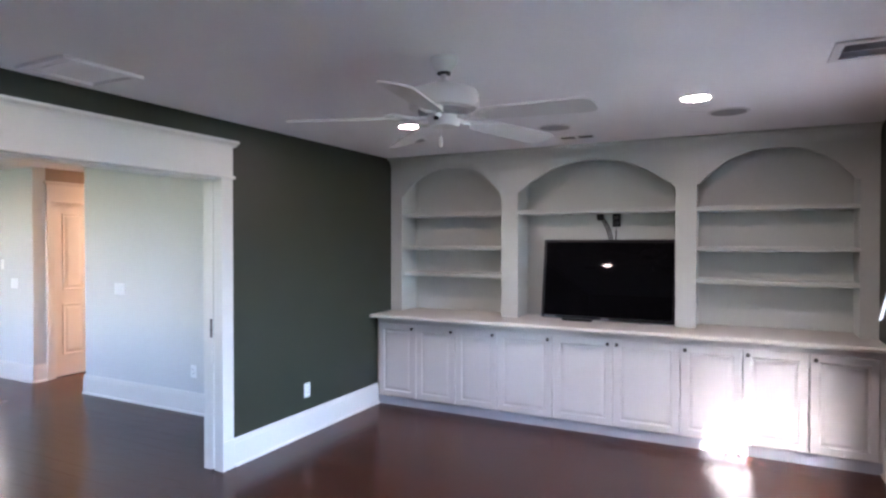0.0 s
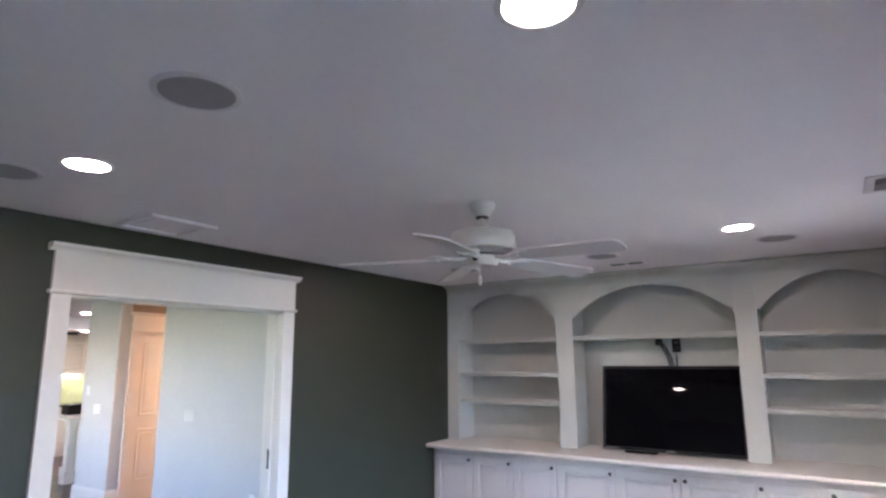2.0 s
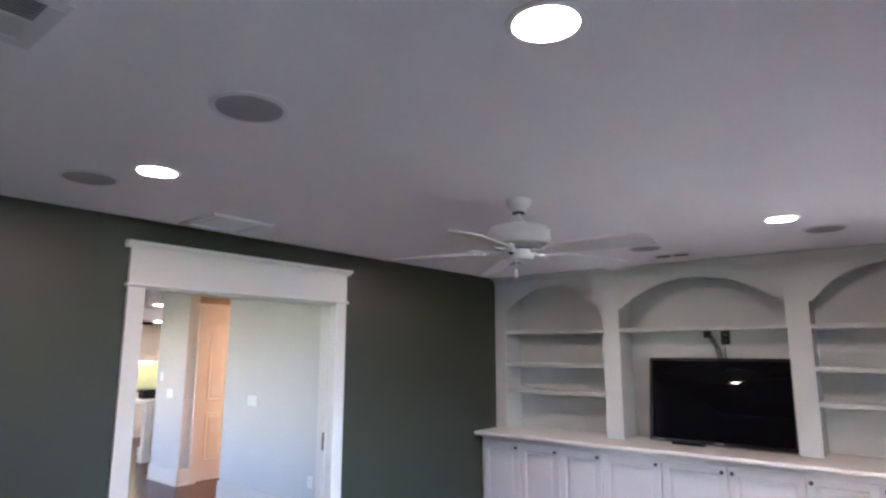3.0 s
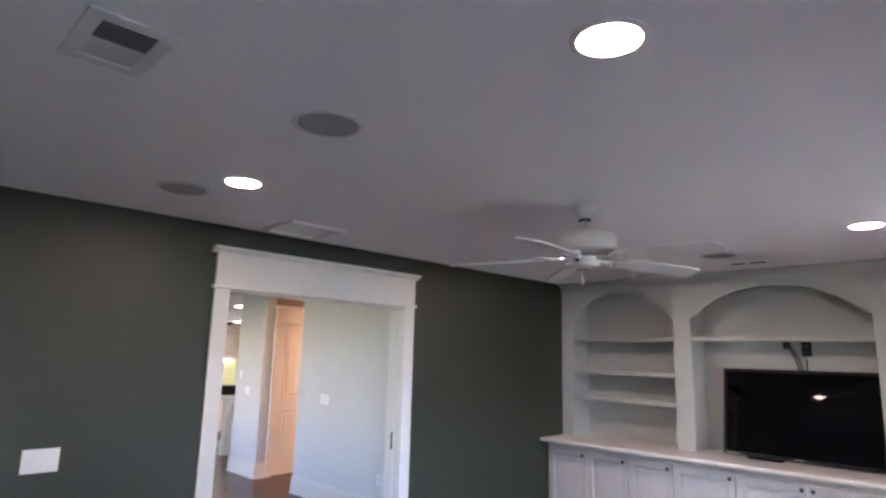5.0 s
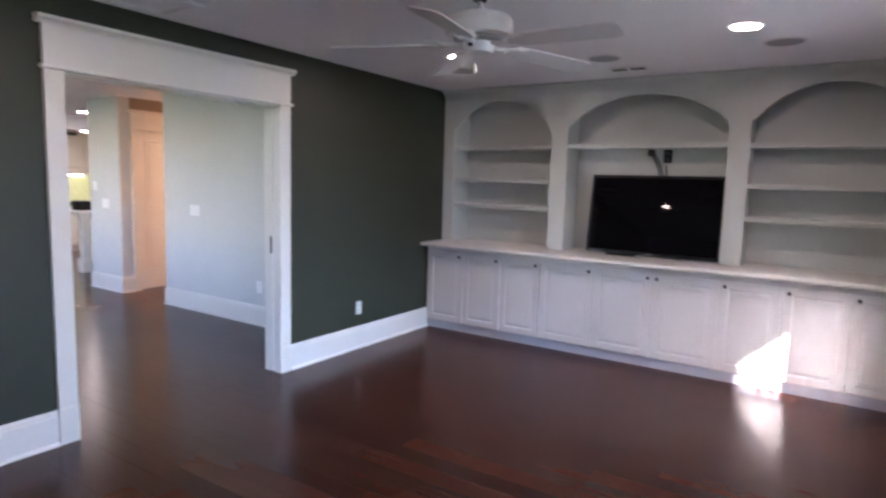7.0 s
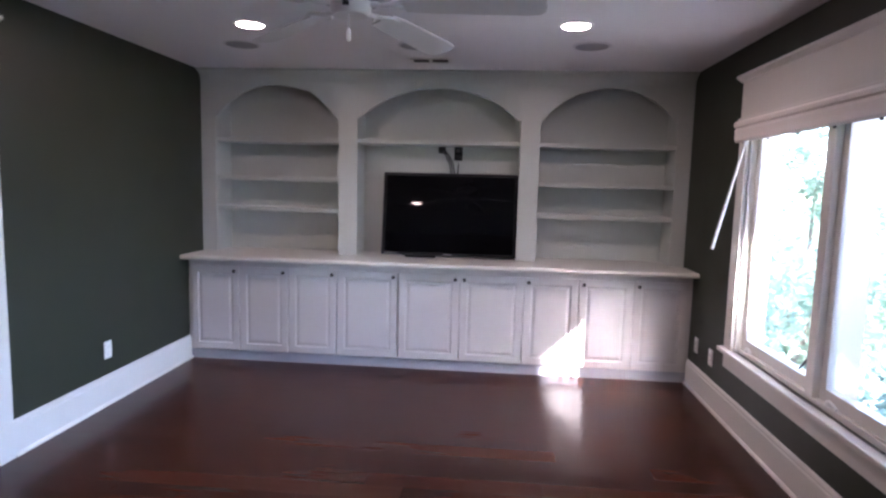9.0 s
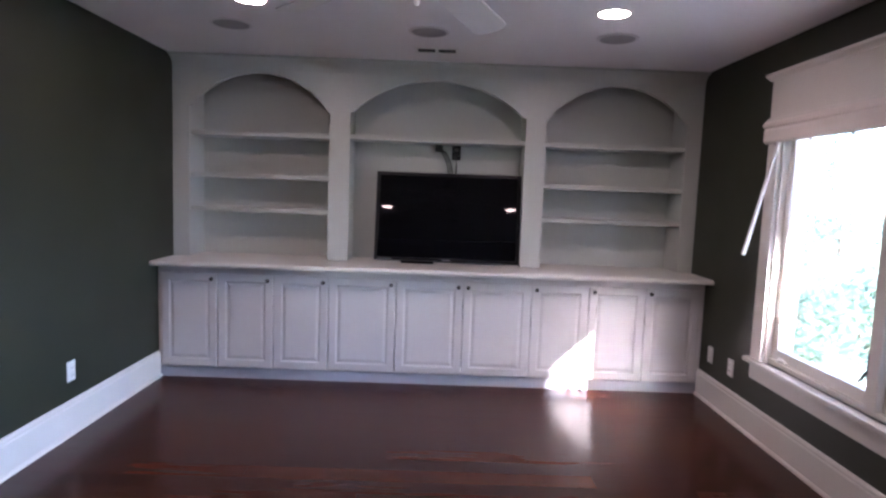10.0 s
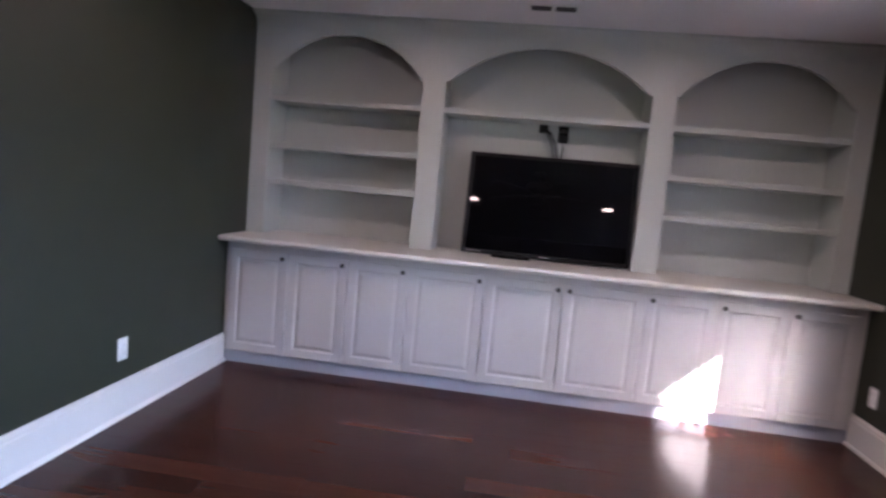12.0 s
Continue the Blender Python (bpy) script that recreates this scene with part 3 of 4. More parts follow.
# ---- plates on the walls ----
def wall_plate(at, turn, label, gangs=1, outlet=True, w=None):
    """An outlet or switch plate that faces -y before it is turned."""
    w = w or 0.072 + 0.046 * (gangs - 1)
    p = thing("outlet" if outlet else "light_switch", label, "outlet" if outlet else "switch", at=at)
    p.rotation_euler = (0, 0, radians(turn))
    pl = bmesh.new()
    nested(pl, -w / 2, -0.058, w / 2, 0.058, [(0.0, -0.003), (0.003, -0.0065), (0.008, -0.007)], 0.0)
    part("plate", pl, PLATE, p)
    for g in range(gangs):
        x = (g - (gangs - 1) / 2) * 0.046
        if outlet:
            for z in (0.021, -0.021):
                s = part("socket", box(bmesh.new(), x - 0.017, -0.010, z - 0.014, x + 0.017, -0.007, z + 0.014, 0.003), PLATE, p)
                part("slot", boxes((x - 0.008, -0.0106, z - 0.005, x - 0.006, -0.0098, z + 0.006), (x + 0.006, -0.0106, z - 0.005, x + 0.008, -0.0098, z + 0.006)), DARKHOLE, s)
        else:
            part("rocker", prism(bmesh.new(), [(-0.007, -0.033), (-0.012, -0.031), (-0.008, 0.0), (-0.0095, 0.033), (-0.007, 0.033)], "x", x - 0.016, x + 0.016), PLATE, p)
    return p


wall_plate((XL, 4.05, 0.366), 90, "white outlet plate low on the green wall")
wall_plate((XL, 0.775, 1.09), 90, "white triple switch plate on the green wall", 3, False)
wall_plate((XR, 4.945, 0.355), -90, "white outlet plate beside the base cabinets")
wall_plate((XR, 4.643, 0.347), -90, "white outlet plate under the window's corner")
wall_plate((-5.40, HALL_Y, 1.12), 0, "white triple switch plate on the hall wall", 3, False, 0.17)
wall_plate((-4.35, HALL_Y, 0.392), 0, "white outlet plate low on the hall wall")
wall_plate((-7.31, PY, 1.115), 0, "white double switch plate on the wall end", 2, False, 0.15)
wall_plate((-7.56, PY, 1.33), 0, "small white thermostat plate on the wall end", 1, False, 0.07)

# ---- ceiling fixtures ----

def downlight(x, y, lens=None, label="lit recessed ceiling light with a white trim ring", group="recessed lights", z=H):
    d = thing("recessed_light", label, "ceiling light", group, at=(x, y, z))
    ring = bmesh.new()
    seg = 40
    rows = [(0.098, 0.0), (0.098, -0.003), (0.092, -0.006), (0.080, -0.006), (0.076, -0.001)]
    loops = [[ring.verts.new((r * math.cos(2 * math.pi * i / seg), r * math.sin(2 * math.pi * i / seg), zz)) for i in range(seg)] for r, zz in rows]
    for a, b in zip(loops, loops[1:]):
        for i in range(seg):
            ring.faces.new((a[i], a[(i + 1) % seg], b[(i + 1) % seg], b[i]))
    part("trim_ring", ring, PLATE, d, "", True)
    part("lens", lathe(bmesh.new(), 0, 0, [(0.0765, -0.0005), (0.0765, -0.002), (0.06, -0.0035), (0.02, -0.0045)], 40), lens or LAMP, d, "glowing warm white lens")
    return d


for x, y in ((-0.105, 1.235), (-2.015, 1.225), (-0.06, 3.965), (-1.985, 3.955)):
    downlight(x, y)


def ceiling_speaker(x, y):
    s = thing("ceiling_speaker", "round flush ceiling speaker with a grey cloth grille", "speaker", "ceiling speakers", at=(x, y, H))
    part("ring", lathe(bmesh.new(), 0, 0, [(0.125, 0.0), (0.125, -0.004), (0.119, -0.007), (0.108, -0.007), (0.106, -0.004)], 40), RING, s, "", True)
    part("grille", lathe(bmesh.new(), 0, 0, [(0.1055, -0.004), (0.104, -0.0075), (0.06, -0.0095), (0.01, -0.010)], 40), GRILLE, s, "", True)


for x, y in ((-1.096, 1.08), (-2.345, 1.077), (-2.255, 4.45), (-1.05, 4.46), (0.105, 4.455)):
    ceiling_speaker(x, y)


def register(x, y, w, d, label, turn=0):
    """A louvred ceiling register: bevelled frame and two banks of fine slats, one open over a dark sheet, one closed.
    """
    v = thing("ceiling_vent", label, "vent", at=(x, y, H))
    v.rotation_euler = (0, 0, radians(turn))
    t = 0.04
    bm = bmesh.new()
    for r in ((-w / 2, -d / 2, w / 2, -d / 2 + t), (-w / 2, d / 2 - t, w / 2, d / 2), (-w / 2, -d / 2 + t, -w / 2 + t, d / 2 - t), (w / 2 - t, -d / 2 + t, w / 2, d / 2 - t)):
        box(bm, r[0], r[1], -0.008, r[2], r[3], -0.0005, 0.003)
    part("frame", bm, RING, v)
    # thin dark sheet for the open duct, its shade put into the colour
    part("duct_shade", boxes((-w / 2 + t, -d / 2 + t, -0.002, w / 2 - t, 0.0, -0.0008)), DARKHOLE, v, "dark sheet standing in for the shaded duct")
    part("damper", boxes((-w / 2 + t, 0.0, -0.003, w / 2 - t, d / 2 - t, -0.0008)), RING, v)
    part("bar", boxes((-w / 2 + t, -0.006, -0.009, w / 2 - t, 0.006, -0.002)), RING, v)
    half = d / 2 - t - 0.006
    for k in range(9):
        yy = -d / 2 + t + half * (k + 0.5) / 9
        part("slat", prism(bmesh.new(), [(yy - 0.0035, -0.008), (yy - 0.0015, -0.008), (yy + 0.0035, -0.0025), (yy + 0.0015, -0.0025)], "x", -w / 2 + t, w / 2 - t), GRILLE, v)
    for k in range(6):
        yy = 0.006 + half * (k + 0.5) / 6
        part("slat", prism(bmesh.new(), [(yy - 0.0098, -0.0085), (yy - 0.0085, -0.0095), (yy + 0.0098, -0.0045), (yy + 0.0085, -0.0035)], "x", -w / 2 + t, w / 2 - t), RING, v)
    return v


register(0.69, 3.335, 0.31, 0.30, "white square ceiling register with two banks of louvres")
register(-1.055, 0.398, 0.21, 0.31, "white square ceiling register, one bank of louvres dark", 90)
slot = thing("slot_vent", "narrow white double slot vent in the ceiling", "vent", at=(-1.005, 4.935, H))
part("frame", boxes((-0.15, -0.075, -0.006, 0.15, -0.05, -0.0005), (-0.15, 0.05, -0.006, 0.15, 0.075, -0.0005), (-0.15, -0.05, -0.006, -0.13, 0.05, -0.0005), (0.13, -0.05, -0.006, 0.15, 0.05, -0.0005), (-0.012, -0.05, -0.006, 0.012, 0.05, -0.0005), bevel=0.001), PLATE, slot)
# no holes cut: dark strips carry the slots' shade as colour
for a, b in ((-0.13, -0.012), (0.012, 0.13)):
    part("slot", boxes((a, -0.05, -0.003, b, 0.05, -0.0008)), DARKHOLE, slot, "dark strip standing in for the slot's shade")
panel = thing("access_panel", "white framed square access panel in the ceiling", "access panel", at=(-2.73, 2.0, H))
pb = bmesh.new()
for r in ((-0.195, -0.2, 0.195, -0.165), (-0.195, 0.165, 0.195, 0.2), (-0.195, -0.165, -0.16, 0.165), (0.16, -0.165, 0.195, 0.165)):
    box(pb, r[0], r[1], -0.018, r[2], r[3], -0.0005, 0.005)
part("frame", pb, CEIL, panel)
part("board", box(bmesh.new(), -0.135, -0.14, -0.012, 0.155, 0.13, -0.001, 0.004), CEIL, panel)

# ceiling fan
FX, FYC = -1.042, 2.63
fan = thing("ceiling_fan", "white five-blade ceiling fan on a short rod, at rest", "ceiling fan", at=(FX, FYC, H))
part("canopy", lathe(bmesh.new(), 0, 0, [(0.066, 0.0), (0.066, -0.010), (0.056, -0.032), (0.038, -0.056), (0.026, -0.066), (0.02, -0.068)], 32), FANP, fan, "", True)
part("rod", tube(bmesh.new(), [(0, 0, -0.06), (0, 0, -0.14)], 0.013, 14), FANP, fan, "", True)
part("canopy_ring", lathe(bmesh.new(), 0, 0, [(0.032, -0.0665), (0.032, -0.074), (0.02, -0.076)], 24), DARKHOLE, fan, "dark ring below the canopy", True)
part("coupling", lathe(bmesh.new(), 0, 0, [(0.03, -0.105), (0.032, -0.112), (0.032, -0.13), (0.04, -0.138)], 24), FANP, fan, "", True)
part("motor_housing", lathe(bmesh.new(), 0, 0, [(0.04, -0.132), (0.105, -0.138), (0.150, -0.152), (0.163, -0.176), (0.163, -0.222), (0.155, -0.237), (0.125, -0.242)], 48), FANP, fan, "", True)
part("vent_ring", lathe(bmesh.new(), 0, 0, [(0.122, -0.2415), (0.115, -0.262), (0.085, -0.268)], 40), GRILLE, fan, "slotted ring in shade", True)
part("switch_housing", lathe(bmesh.new(), 0, 0, [(0.082, -0.2675), (0.078, -0.275), (0.072, -0.305), (0.064, -0.314), (0.02, -0.318)], 36), FANP, fan, "", True)
BA0 = -6
for k in range(5):
    ang = radians(BA0 + 72 * k)
    rot = Matrix.Rotation(ang, 4, "Z")
    arm = bmesh.new()
    tube(arm, [(0.075, 0, -0.243), (0.12, 0, -0.25), (0.16, 0.0, -0.246), (0.20, 0, -0.243)], [0.012, 0.010, 0.010, 0.008], 8)
    for s in (-1, 1):
        tube(arm, [(0.15, 0, -0.247), (0.18, s * 0.03, -0.249), (0.21, s * 0.045, -0.244), (0.25, s * 0.04, -0.242)], [0.007, 0.008, 0.008, 0.005], 8)
        lathe(arm, 0.225, s * 0.043, [(0.008, -0.251), (0.008, -0.240)], 10)
    box(arm, 0.19, -0.045, -0.2475, 0.27, 0.045, -0.2435, 0.0015)
    bmesh.ops.transform(arm, matrix=rot @ Matrix.Translation((0, 0, -0.030)), verts=arm.verts)
    iron = part("blade_iron", arm, FANP, fan, "white scrolled blade bracket", True)
    bl = bmesh.new()
    out = [(0.20, -0.052), (0.30, -0.062), (0.65, -0.070), (0.69, -0.064), (0.71, -0.045), (0.715, 0.0), (0.71, 0.045), (0.69, 0.064), (0.65, 0.070), (0.30, 0.062), (0.20, 0.052)]
    prism(bl, out, "z", -0.003, 0.003)
    bmesh.ops.transform(bl, matrix=rot @ Matrix.Translation((0, 0, -0.270)) @ Matrix.Rotation(radians(2.2), 4, "Y") @ Matrix.Rotation(radians(-12), 4, "X"), verts=bl.verts)
    part("blade", bl, BLADE, fan)
part("pull_chain", tube(bmesh.new(), [(0.0, -0.03, -0.315), (0.0, -0.032, -0.37)], 0.0018, 6), SILVER, fan)
part("chain_pull", lathe(bmesh.new(), 0.0, -0.032, [(0.003, -0.365), (0.007, -0.372), (0.009, -0.40), (0.006, -0.412)], 12), PLATE, fan, "white plastic pull", True)
part("reverse_switch", boxes((-0.012, -0.080, -0.296, 0.012, -0.070, -0.278), bevel=0.002), DARKHOLE, fan)

# ---- shade and slat at the window ----
shade = thing("window_shade", "raised cream fabric shade folded under the window head", "shade", at=(XR - 0.03, (WY0 + WY1) / 2, 1.93))
hw = (WY1 - WY0) / 2 + 0.11
fold = [(0.006, 0.02), (-0.022, 0.03), (-0.034, 0.015), (-0.034, -0.005), (-0.02, -0.012), (-0.026, -0.03), (-0.024, -0.09), (-0.012, -0.104), (0.006, -0.10)]
part("folded_fabric", prism(bmesh.new(), fold, "y", -hw, hw), SHADE, shade)
for k in range(9):
    y = hw - 0.12 - k * 0.33
    part("cord_ring", lathe(bmesh.new(), -0.012, y, [(0.006, -0.115), (0.008, -0.108), (0.006, -0.1035)], 10), NICKEL, shade, "", True)
slat = thing("shade_rod", "slim white flat rod hanging slanted from the shade's end", "rod", at=(XR - 0.04, 4.24, 1.83))
rb = bmesh.new()
prism(rb, [(-0.002, 0.0), (0.004, 0.0), (-0.146, -0.672), (-0.160, -0.672)], "y", -0.014, 0.014)
part("blade", rb, PLATE, slat)
part("clip", box(bmesh.new(), -0.008, -0.016, -0.012, 0.012, 0.016, 0.008, 0.003), PLATE, slat)

# ---- corridor door ----
cd = thing("door_2", "cream four-panel interior door, closed, with white moulded casing", "door", kind="structure", at=(PX1, 4.70, 0))
cd.rotation_euler = (0, 0, radians(90))
leaf = bmesh.new()
box(leaf, -0.405, 0.03, 0.01, 0.405, 0.065, 2.04)
dl = part("leaf", leaf, TANP, cd)
for x0, x1 in ((-0.305, -0.045), (0.045, 0.305)):
    for z0, z1 in ((0.25, 0.86), (1.02, 1.93)):
        bm = bmesh.new()
        nested(bm, x0, z0, x1, z1, [(0.0, 0.028), (0.005, 0.0245), (0.014, 0.025), (0.024, 0.029), (0.034, 0.029), (0.060, 0.0245)], 0.036)
        part("raised_panel", bm, TANP, dl)
for z in (0.22, 1.05, 1.83):
    part("hinge", boxes((-0.412, 0.012, z - 0.045, -0.398, 0.03, z + 0.045), bevel=0.002), SILVER, dl, "brass-grey hinge")
for x0, x1 in ((-0.505, -0.41), (0.41, 0.505)):
    part("casing", box(bmesh.new(), x0, -0.02, 0, x1, 0.0, 2.05, 0.003), TANP, cd)
part("head_board", box(bmesh.new(), -0.505, -0.022, 2.068, 0.505, 0.0, 2.26, 0.002), TANP, cd)
part("fillet", box(bmesh.new(), -0.52, -0.034, 2.05, 0.52, 0.0, 2.068, 0.005), TANP, cd)
part("cap_moulding", prism(bmesh.new(), [(0, 2.256), (-0.03, 2.256), (-0.05, 2.275), (-0.056, 2.292), (0, 2.292)], "x", -0.535, 0.535), TANP, cd)
part("jamb", boxes((-0.415, 0.0, 0, -0.406, 0.12, 2.05), (0.406, 0.0, 0, 0.415, 0.12, 2.05), (-0.406, 0.0, 2.041, 0.406, 0.12, 2.05)), TANP, cd)
downlight(-6.5, 6.1, LAMP_H, "warm recessed light in the corridor ceiling", "corridor lights")

# ---- kitchen beyond the hall ----
island = thing("kitchen_island", "white panelled kitchen island with a corner post", "island", at=(-9.3, 5.0, 0))
part("body", boxes((-0.3, -0.2, 0.1, 0.35, 2.2, 0.87)), WHITE, island)
part("base_moulding", box(bmesh.new(), -0.33, -0.24, 0, 0.40, 2.24, 0.13, 0.01), WHITE, island)
post = bmesh.new()
box(post, 0.32, -0.50, 0.16, 0.42, -0.40, 0.87, 0.006)
box(post, 0.30, -0.52, 0.0, 0.44, -0.38, 0.16, 0.006)
box(post, 0.305, -0.515, 0.80, 0.435, -0.385, 0.87, 0.006)
part("post", post, WHITE, island)
part("worktop", box(bmesh.new(), -0.40, -0.56, 0.87, 0.50, 2.3, 0.91, 0.006), WHITE, island)
part("end_panel", boxes((0.05, -0.30, 0.0, 0.28, -0.2, 0.80)), CREAM, island)
tagged(part("toaster", box(bmesh.new(), -9.45, 4.62, 0.911, -9.25, 4.92, 1.06, 0.03), BLACKP), "small black appliance on the kitchen island", "appliance")
for k in range(4):
    y0 = 4.6 + k * 0.75
    cab = thing("wall_cabinet", "cream painted wall cabinet over the kitchen counter", "cabinet", "kitchen wall cabinets", at=(-11.84, y0, 1.45))
    part("body", boxes((-0.355, 0.005, 0.0, -0.02, 0.745, 0.92)), CREAM, cab)
    bm = nested(bmesh.new(), 0.012, 0.02, 0.738, 0.66, [(0, 0.0), (0.06, 0.0), (0.07, 0.012), (0.10, 0.012), (0.13, 0.002)], 0.02)
    bmesh.ops.transform(bm, matrix=Matrix.Rotation(radians(90), 4, "Z"), verts=bm.verts)
    part("door", bm, CREAM, cab)
    bm = nested(bmesh.new(), 0.012, 0.68, 0.738, 0.90, [(0, 0.0), (0.06, 0.0), (0.065, 0.012)], 0.02)
    bmesh.ops.transform(bm, matrix=Matrix.Rotation(radians(90), 4, "Z"), verts=bm.verts)
    up = part("door", bm, CREAM, cab)
    part("pane", boxes((-0.013, 0.22, 0.745, -0.0115, 0.53, 0.835)), STONE, up, "dark glass pane")
    lamp = thing("cabinet_light", "lit strip light under a kitchen wall cabinet", "light", "under-cabinet lights", at=(-12.0, y0 + 0.375, 1.449))
    part("tube", box(bmesh.new(), -0.02, -0.3, -0.03, 0.02, 0.3, -0.001, 0.006), TUBE, lamp)
    base = thing("base_cabinet", "cream painted kitchen base cabinet", "cabinet", "kitchen base cabinets", at=(-11.6, y0, 0))
    part("body", boxes((-0.595, 0.005, 0.1, -0.02, 0.745, 0.87), (-0.595, 0.005, 0.0, -0.08, 0.745, 0.1)), CREAM, base)
    bm = nested(bmesh.new(), 0.012, 0.12, 0.738, 0.85, [(0, 0.0), (0.06, 0.0), (0.07, 0.012), (0.10, 0.012), (0.13, 0.002)], 0.02)
    bmesh.ops.transform(bm, matrix=Matrix.Rotation(radians(90), 4, "Z"), verts=bm.verts)
    part("door", bm, CREAM, base)
tagged(part("kitchen_counter", box(bmesh.new(), -12.198, 4.6, 0.871, -11.57, 7.6, 0.91, 0.006), STONE), "dark polished granite kitchen counter", "countertop")
tagged(part("backsplash", boxes((-12.199, 4.6, 0.912, -12.185, 7.6, 1.449)), TILEG), "pale green kitchen backsplash lit from above", "backsplash", kind="structure")
downlight(-9.5, 4.87, LAMP_K, "lit recessed ceiling light in the kitchen", "kitchen lights")
downlight(-10.0, 6.3, LAMP_K, "lit recessed ceiling light in the kitchen", "kitchen lights")
downlight(-10.8, 5.5, LAMP_K, "lit recessed light in the kitchen beam", "kitchen lights", 2.22)

# ---- outdoors ----
gr = bmesh.new()
bmesh.ops.create_grid(gr, x_segments=60, y_segments=60, size=150)
bmesh.ops.transform(gr, matrix=Matrix.Translation((0, 0, -0.45)), verts=gr.verts)
setting("ground", gr, LAWN, "sunlit green lawn outside the window", "ground")
# overhang added out of view; its edge cuts the sun patch's slanted top
setting("eave", boxes((1.22, -1.25, 2.50, 2.38, 9.0, 2.60), (2.38, -1.25, 2.46, 2.42, 9.0, 2.64)), SIDING, "white boarded eave, added to cut the top of the sun patch", "eave")
# unseen slab added to block direct sun from the hall opening
setting("sun_block_porch", boxes((-9.5, -3.1, 2.46, -3.2, YS - 0.16, 2.58)), SIDING, "unseen white boarded porch roof, added to keep sun out of the hall", "roof")
setting("roof", prism(bmesh.new(), [(1.21, 2.641), (1.21, 3.05), (-5.3, 5.2), (-12.6, 2.69), (-12.6, 2.641)], "y", -1.7, 9.0), ROOF, "dark shingled roof of the house", "roof")
# unseen block added as a sun stop; its corner limits the patch indoors
wing = thing("sun_block_wing", "unseen pale sided two-storey block, added to narrow the sun patch", "house", kind="structure", at=(2.46, -3.3, -0.45))
part("wall", boxes((-1.24, -6.0, 0, 3.64, 2.0, 8.2)), SIDING, wing)
part("roof", prism(bmesh.new(), [(-1.4, 8.2), (3.66, 8.2), (1.2, 10.2)], "y", -6.1, 2.01), ROOF, wing)
# patio added as a reflector: throws sunlight up through the window
tagged(part("patio", box(bmesh.new(), 1.25, -1.25, -0.47, 3.8, 10.5, -0.44, 0.01), PATIO), "pale stone patio along the house, added to bounce light to the ceiling", "patio", kind="structure")


def foliage(name, center, size, count, leaf, mat, seed, label, trunk=0.0, category="shrub"):
    """A plant: stems and a crown of many single leaves gathered in uneven clumps."""
    rnd = random.Random(seed)
    t = thing(name, label, category, at=center)
    clumps = []
    for _ in range(26):
        u, v, w = rnd.gauss(0, 0.42), rnd.gauss(0, 0.42), rnd.uniform(-0.9, 0.9)
        k = (1 - 0.45 * abs(w))
        clumps.append((Vector((u * size[0] * k, v * size[1] * k, trunk + size[2] * (1 + w) / 2)), rnd.uniform(0.14, 0.34) * max(size[0], size[1])))
    verts, faces = [], []
    for i in range(count):
        c, r = clumps[i % len(clumps)]
        d = Vector((rnd.gauss(0, 1), rnd.gauss(0, 1), rnd.gauss(0, 0.8)))
        p = c + d * r * 0.55
        p.z = max(p.z, 0.03)
        a = Vector((rnd.gauss(0, 1), rnd.gauss(0, 1), rnd.gauss(0, 0.6))).normalized()
        b = a.cross(Vector((rnd.gauss(0, 1), rnd.gauss(0, 1), rnd.gauss(0, 1)))).normalized()
        s = leaf * rnd.uniform(0.6, 1.4)
        k = len(verts)
        verts += [p, p + a * s * 0.5 + b * s * 0.24, p + a * s, p + a * s * 0.5 - b * s * 0.24]
        faces.append((k, k + 1, k + 2, k + 3))
    me = bpy.data.meshes.new("crown")
    me.from_pydata(verts, [], faces)
    me.materials.append(mat)
    cr = new("crown", me)
    cr.parent = t
    st = bmesh.new()
    if trunk:
        tube(st, [(0, 0, 0), (0.03, 0.02, trunk * 0.5), (0, 0.05, trunk), (0.05, 0.0, trunk + size[2] * 0.6)], [0.10, 0.08, 0.06, 0.02], 10)
    for c, r in clumps[:5]:
        tube(st, [(0, 0, trunk * 0.8), c * 0.5 + Vector((0, 0, trunk * 0.4)), c], [0.02, 0.014, 0.006], 6)
    part("trunk" if trunk else "stems", st, BARK, t)
    return t


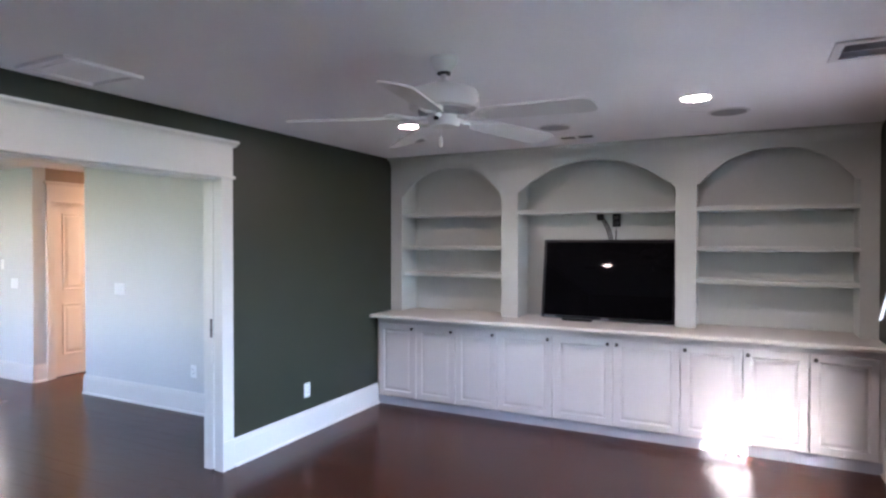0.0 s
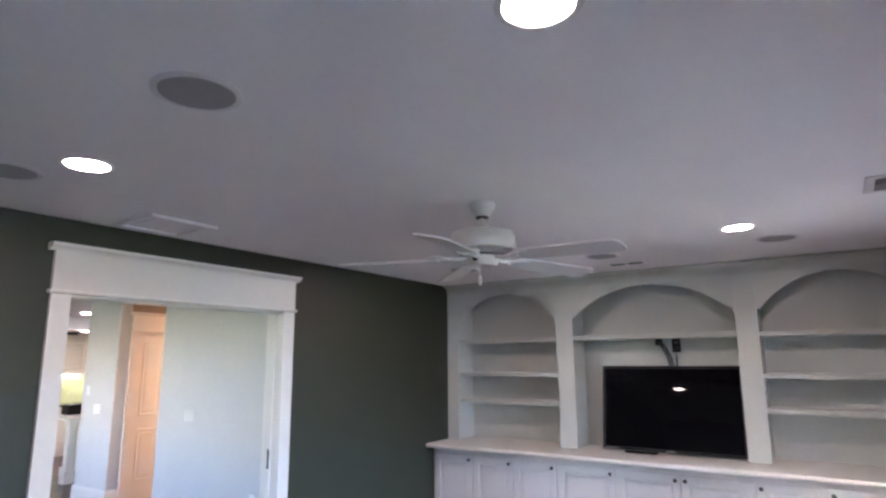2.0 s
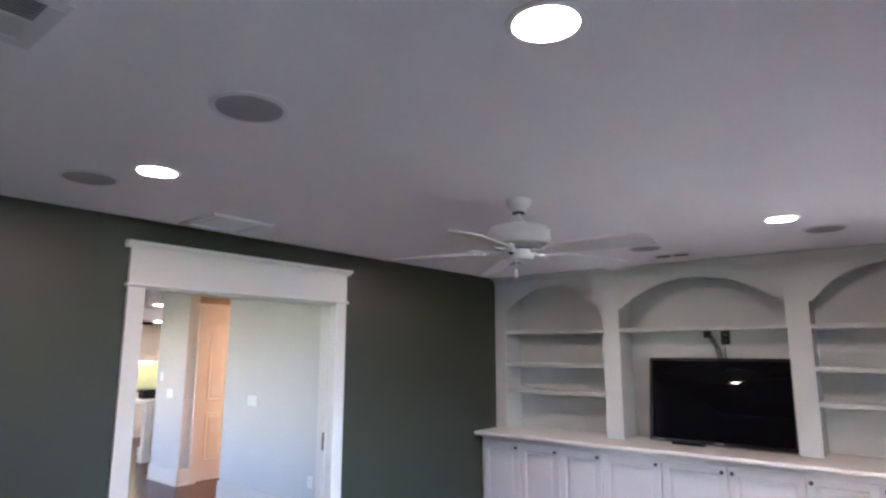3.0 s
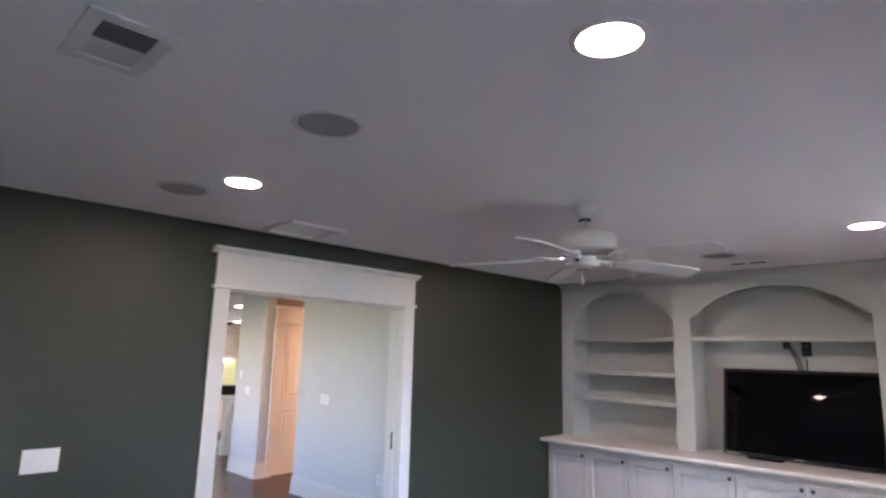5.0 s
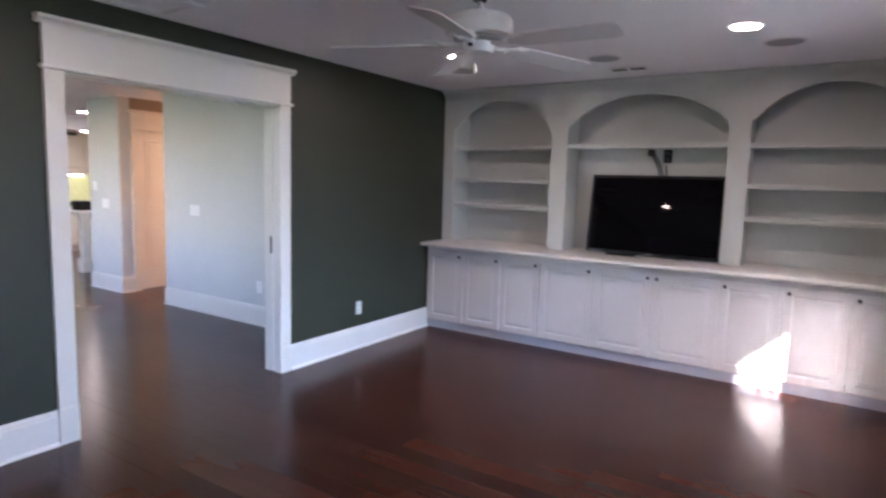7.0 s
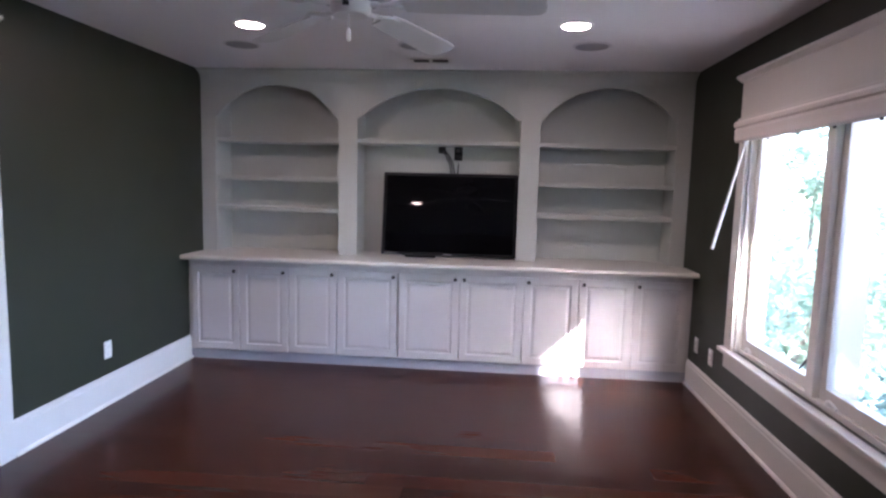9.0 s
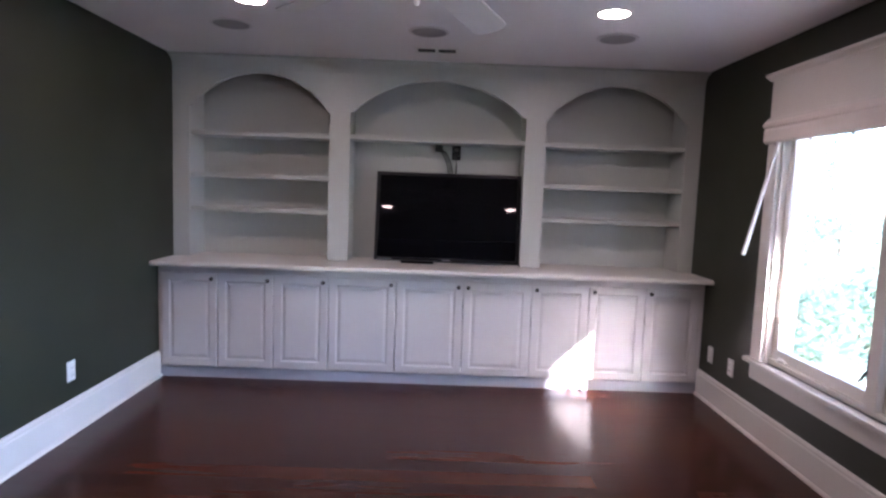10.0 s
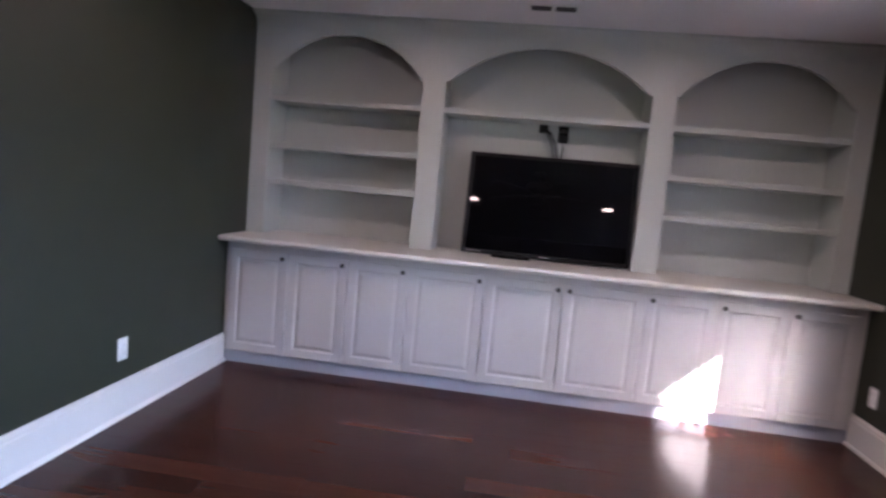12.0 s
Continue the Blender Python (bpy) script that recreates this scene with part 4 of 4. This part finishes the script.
PLANTS = [
    # the first two shrubs are added to keep low sun off the floor
    ("shrub", (1.98, 3.3, -0.45), (0.5, 0.5, 1.95), 3200, 0.11, LEAF_B, 0.0, "slender upright shrub beside the window, added to block low sun"),
    ("shrub", (2.35, 2.74, -0.45), (0.48, 0.75, 2.5), 5200, 0.12, LEAF, 0.0, "tall narrow shrub close to the house, added to block low sun"),
    ("shrub", (2.9, 7.2, -0.45), (1.1, 1.1, 1.1), 1500, 0.11, LEAF, 0.0, "broad-leaved green shrub below the window"),
    ("shrub", (3.4, 9.3, -0.45), (1.3, 1.3, 1.2), 1500, 0.12, LEAF_B, 0.0, "blue-green garden shrub in the sun"),
    ("shrub", (4.6, 8.0, -0.45), (1.2, 1.2, 1.0), 1400, 0.11, LEAF, 0.0, "low green garden shrub"),
    ("shrub", (2.7, 5.6, -0.45), (0.9, 0.9, 0.6), 1200, 0.10, LEAF_B, 0.0, "low leafy shrub close to the house"),
    ("tree", (10.5, 22.0, -0.45), (3.0, 3.0, 5.4), 4200, 0.18, LEAF, 0.5, "leafy garden tree with a light crown"),
    ("tree", (15.0, 24.0, -0.45), (3.4, 3.4, 5.8), 4200, 0.18, LEAF_B, 0.5, "tall leafy garden tree"),
    ("tree", (5.2, 25.0, -0.45), (3.0, 3.0, 5.2), 4200, 0.18, LEAF, 0.5, "leafy tree at the end of the garden"),
    # next two trees added to cover low sky and dim the west wall
    ("tree", (13.0, 8.5, -0.45), (3.4, 3.4, 4.6), 4200, 0.18, LEAF_B, 0.5, "broad leafy tree across the lawn, added to hide low sky"),
    ("tree", (14.0, 2.5, -0.45), (3.4, 3.4, 4.8), 4200, 0.18, LEAF, 0.5, "round leafy tree at the garden's edge, added to hide low sky"),
    ("tree", (15.5, 15.0, -0.45), (3.2, 3.2, 5.6), 4200, 0.18, LEAF, 0.5, "leafy garden tree across the lawn"),
]
for i, (nm, c, s, n, lf, mt, tr, lb) in enumerate(PLANTS):
    foliage(nm, c, s, n, lf, mt, 40 + i, lb, tr, nm)

# ---- floor planks ----
PLANK = {}


def plank_mesh(length, width):
    """One board with eased edges, from its corner."""
    key = (round(length, 3), width)
    if key not in PLANK:
        bm = bmesh.new()
        e, d = 0.0007, 0.0003
        lo = [(0, 0, -0.014), (length, 0, -0.014), (length, width, -0.014), (0, width, -0.014)]
        mi = [(x, y, -d) for x, y, _ in lo]
        hi = [(e, e, 0), (length - e, e, 0), (length - e, width - e, 0), (e, width - e, 0)]
        rings = [[bm.verts.new(p) for p in r] for r in (lo, mi, hi)]
        for a, b in zip(rings, rings[1:]):
            for i in range(4):
                bm.faces.new((a[i], a[(i + 1) % 4], b[(i + 1) % 4], b[i]))
        bm.faces.new(rings[-1])
        PLANK[key] = mesh_of("plank", bm, WOODF)
    return PLANK[key]


rnd = random.Random(7)
PW = 0.127


def lay(parent, x0, x1, y0, y1):
    y = y0
    while y < y1 - 0.02:
        x = x0
        first = rnd.choice((0.4, 0.6, 0.8, 1.0, 1.2))
        while x < x1 - 0.01:
            ln = first or rnd.choice((0.9, 1.2, 1.5, 1.8))
            first = 0
            ln = min(ln, x1 - x)
            if x1 - x - ln < 0.25:
                ln = x1 - x
            ob = new("plank", plank_mesh(ln - 0.0005, PW - 0.0005))
            ob.location = (x, y, rnd.uniform(-0.0001, 0.0001))
            ob.parent = parent
            x += ln
        y += PW


lay(floor, -3.1, 1.19, -0.6, 5.5)
lay(floor_hall, -8.1, -3.1, 2.0, 4.9)
setting("floor_far", boxes((KX, 4.9, -0.014, -3.2, 8.0, -0.001), (KX, YS, -0.014, -3.1, 2.0, -0.001), (KX, 2.0, -0.014, -8.1, 4.9, -0.001), (-3.1, YS, -0.014, XR, -0.6, -0.001)), WOODF, "dark stained hardwood floor beyond the doorway", "floor")
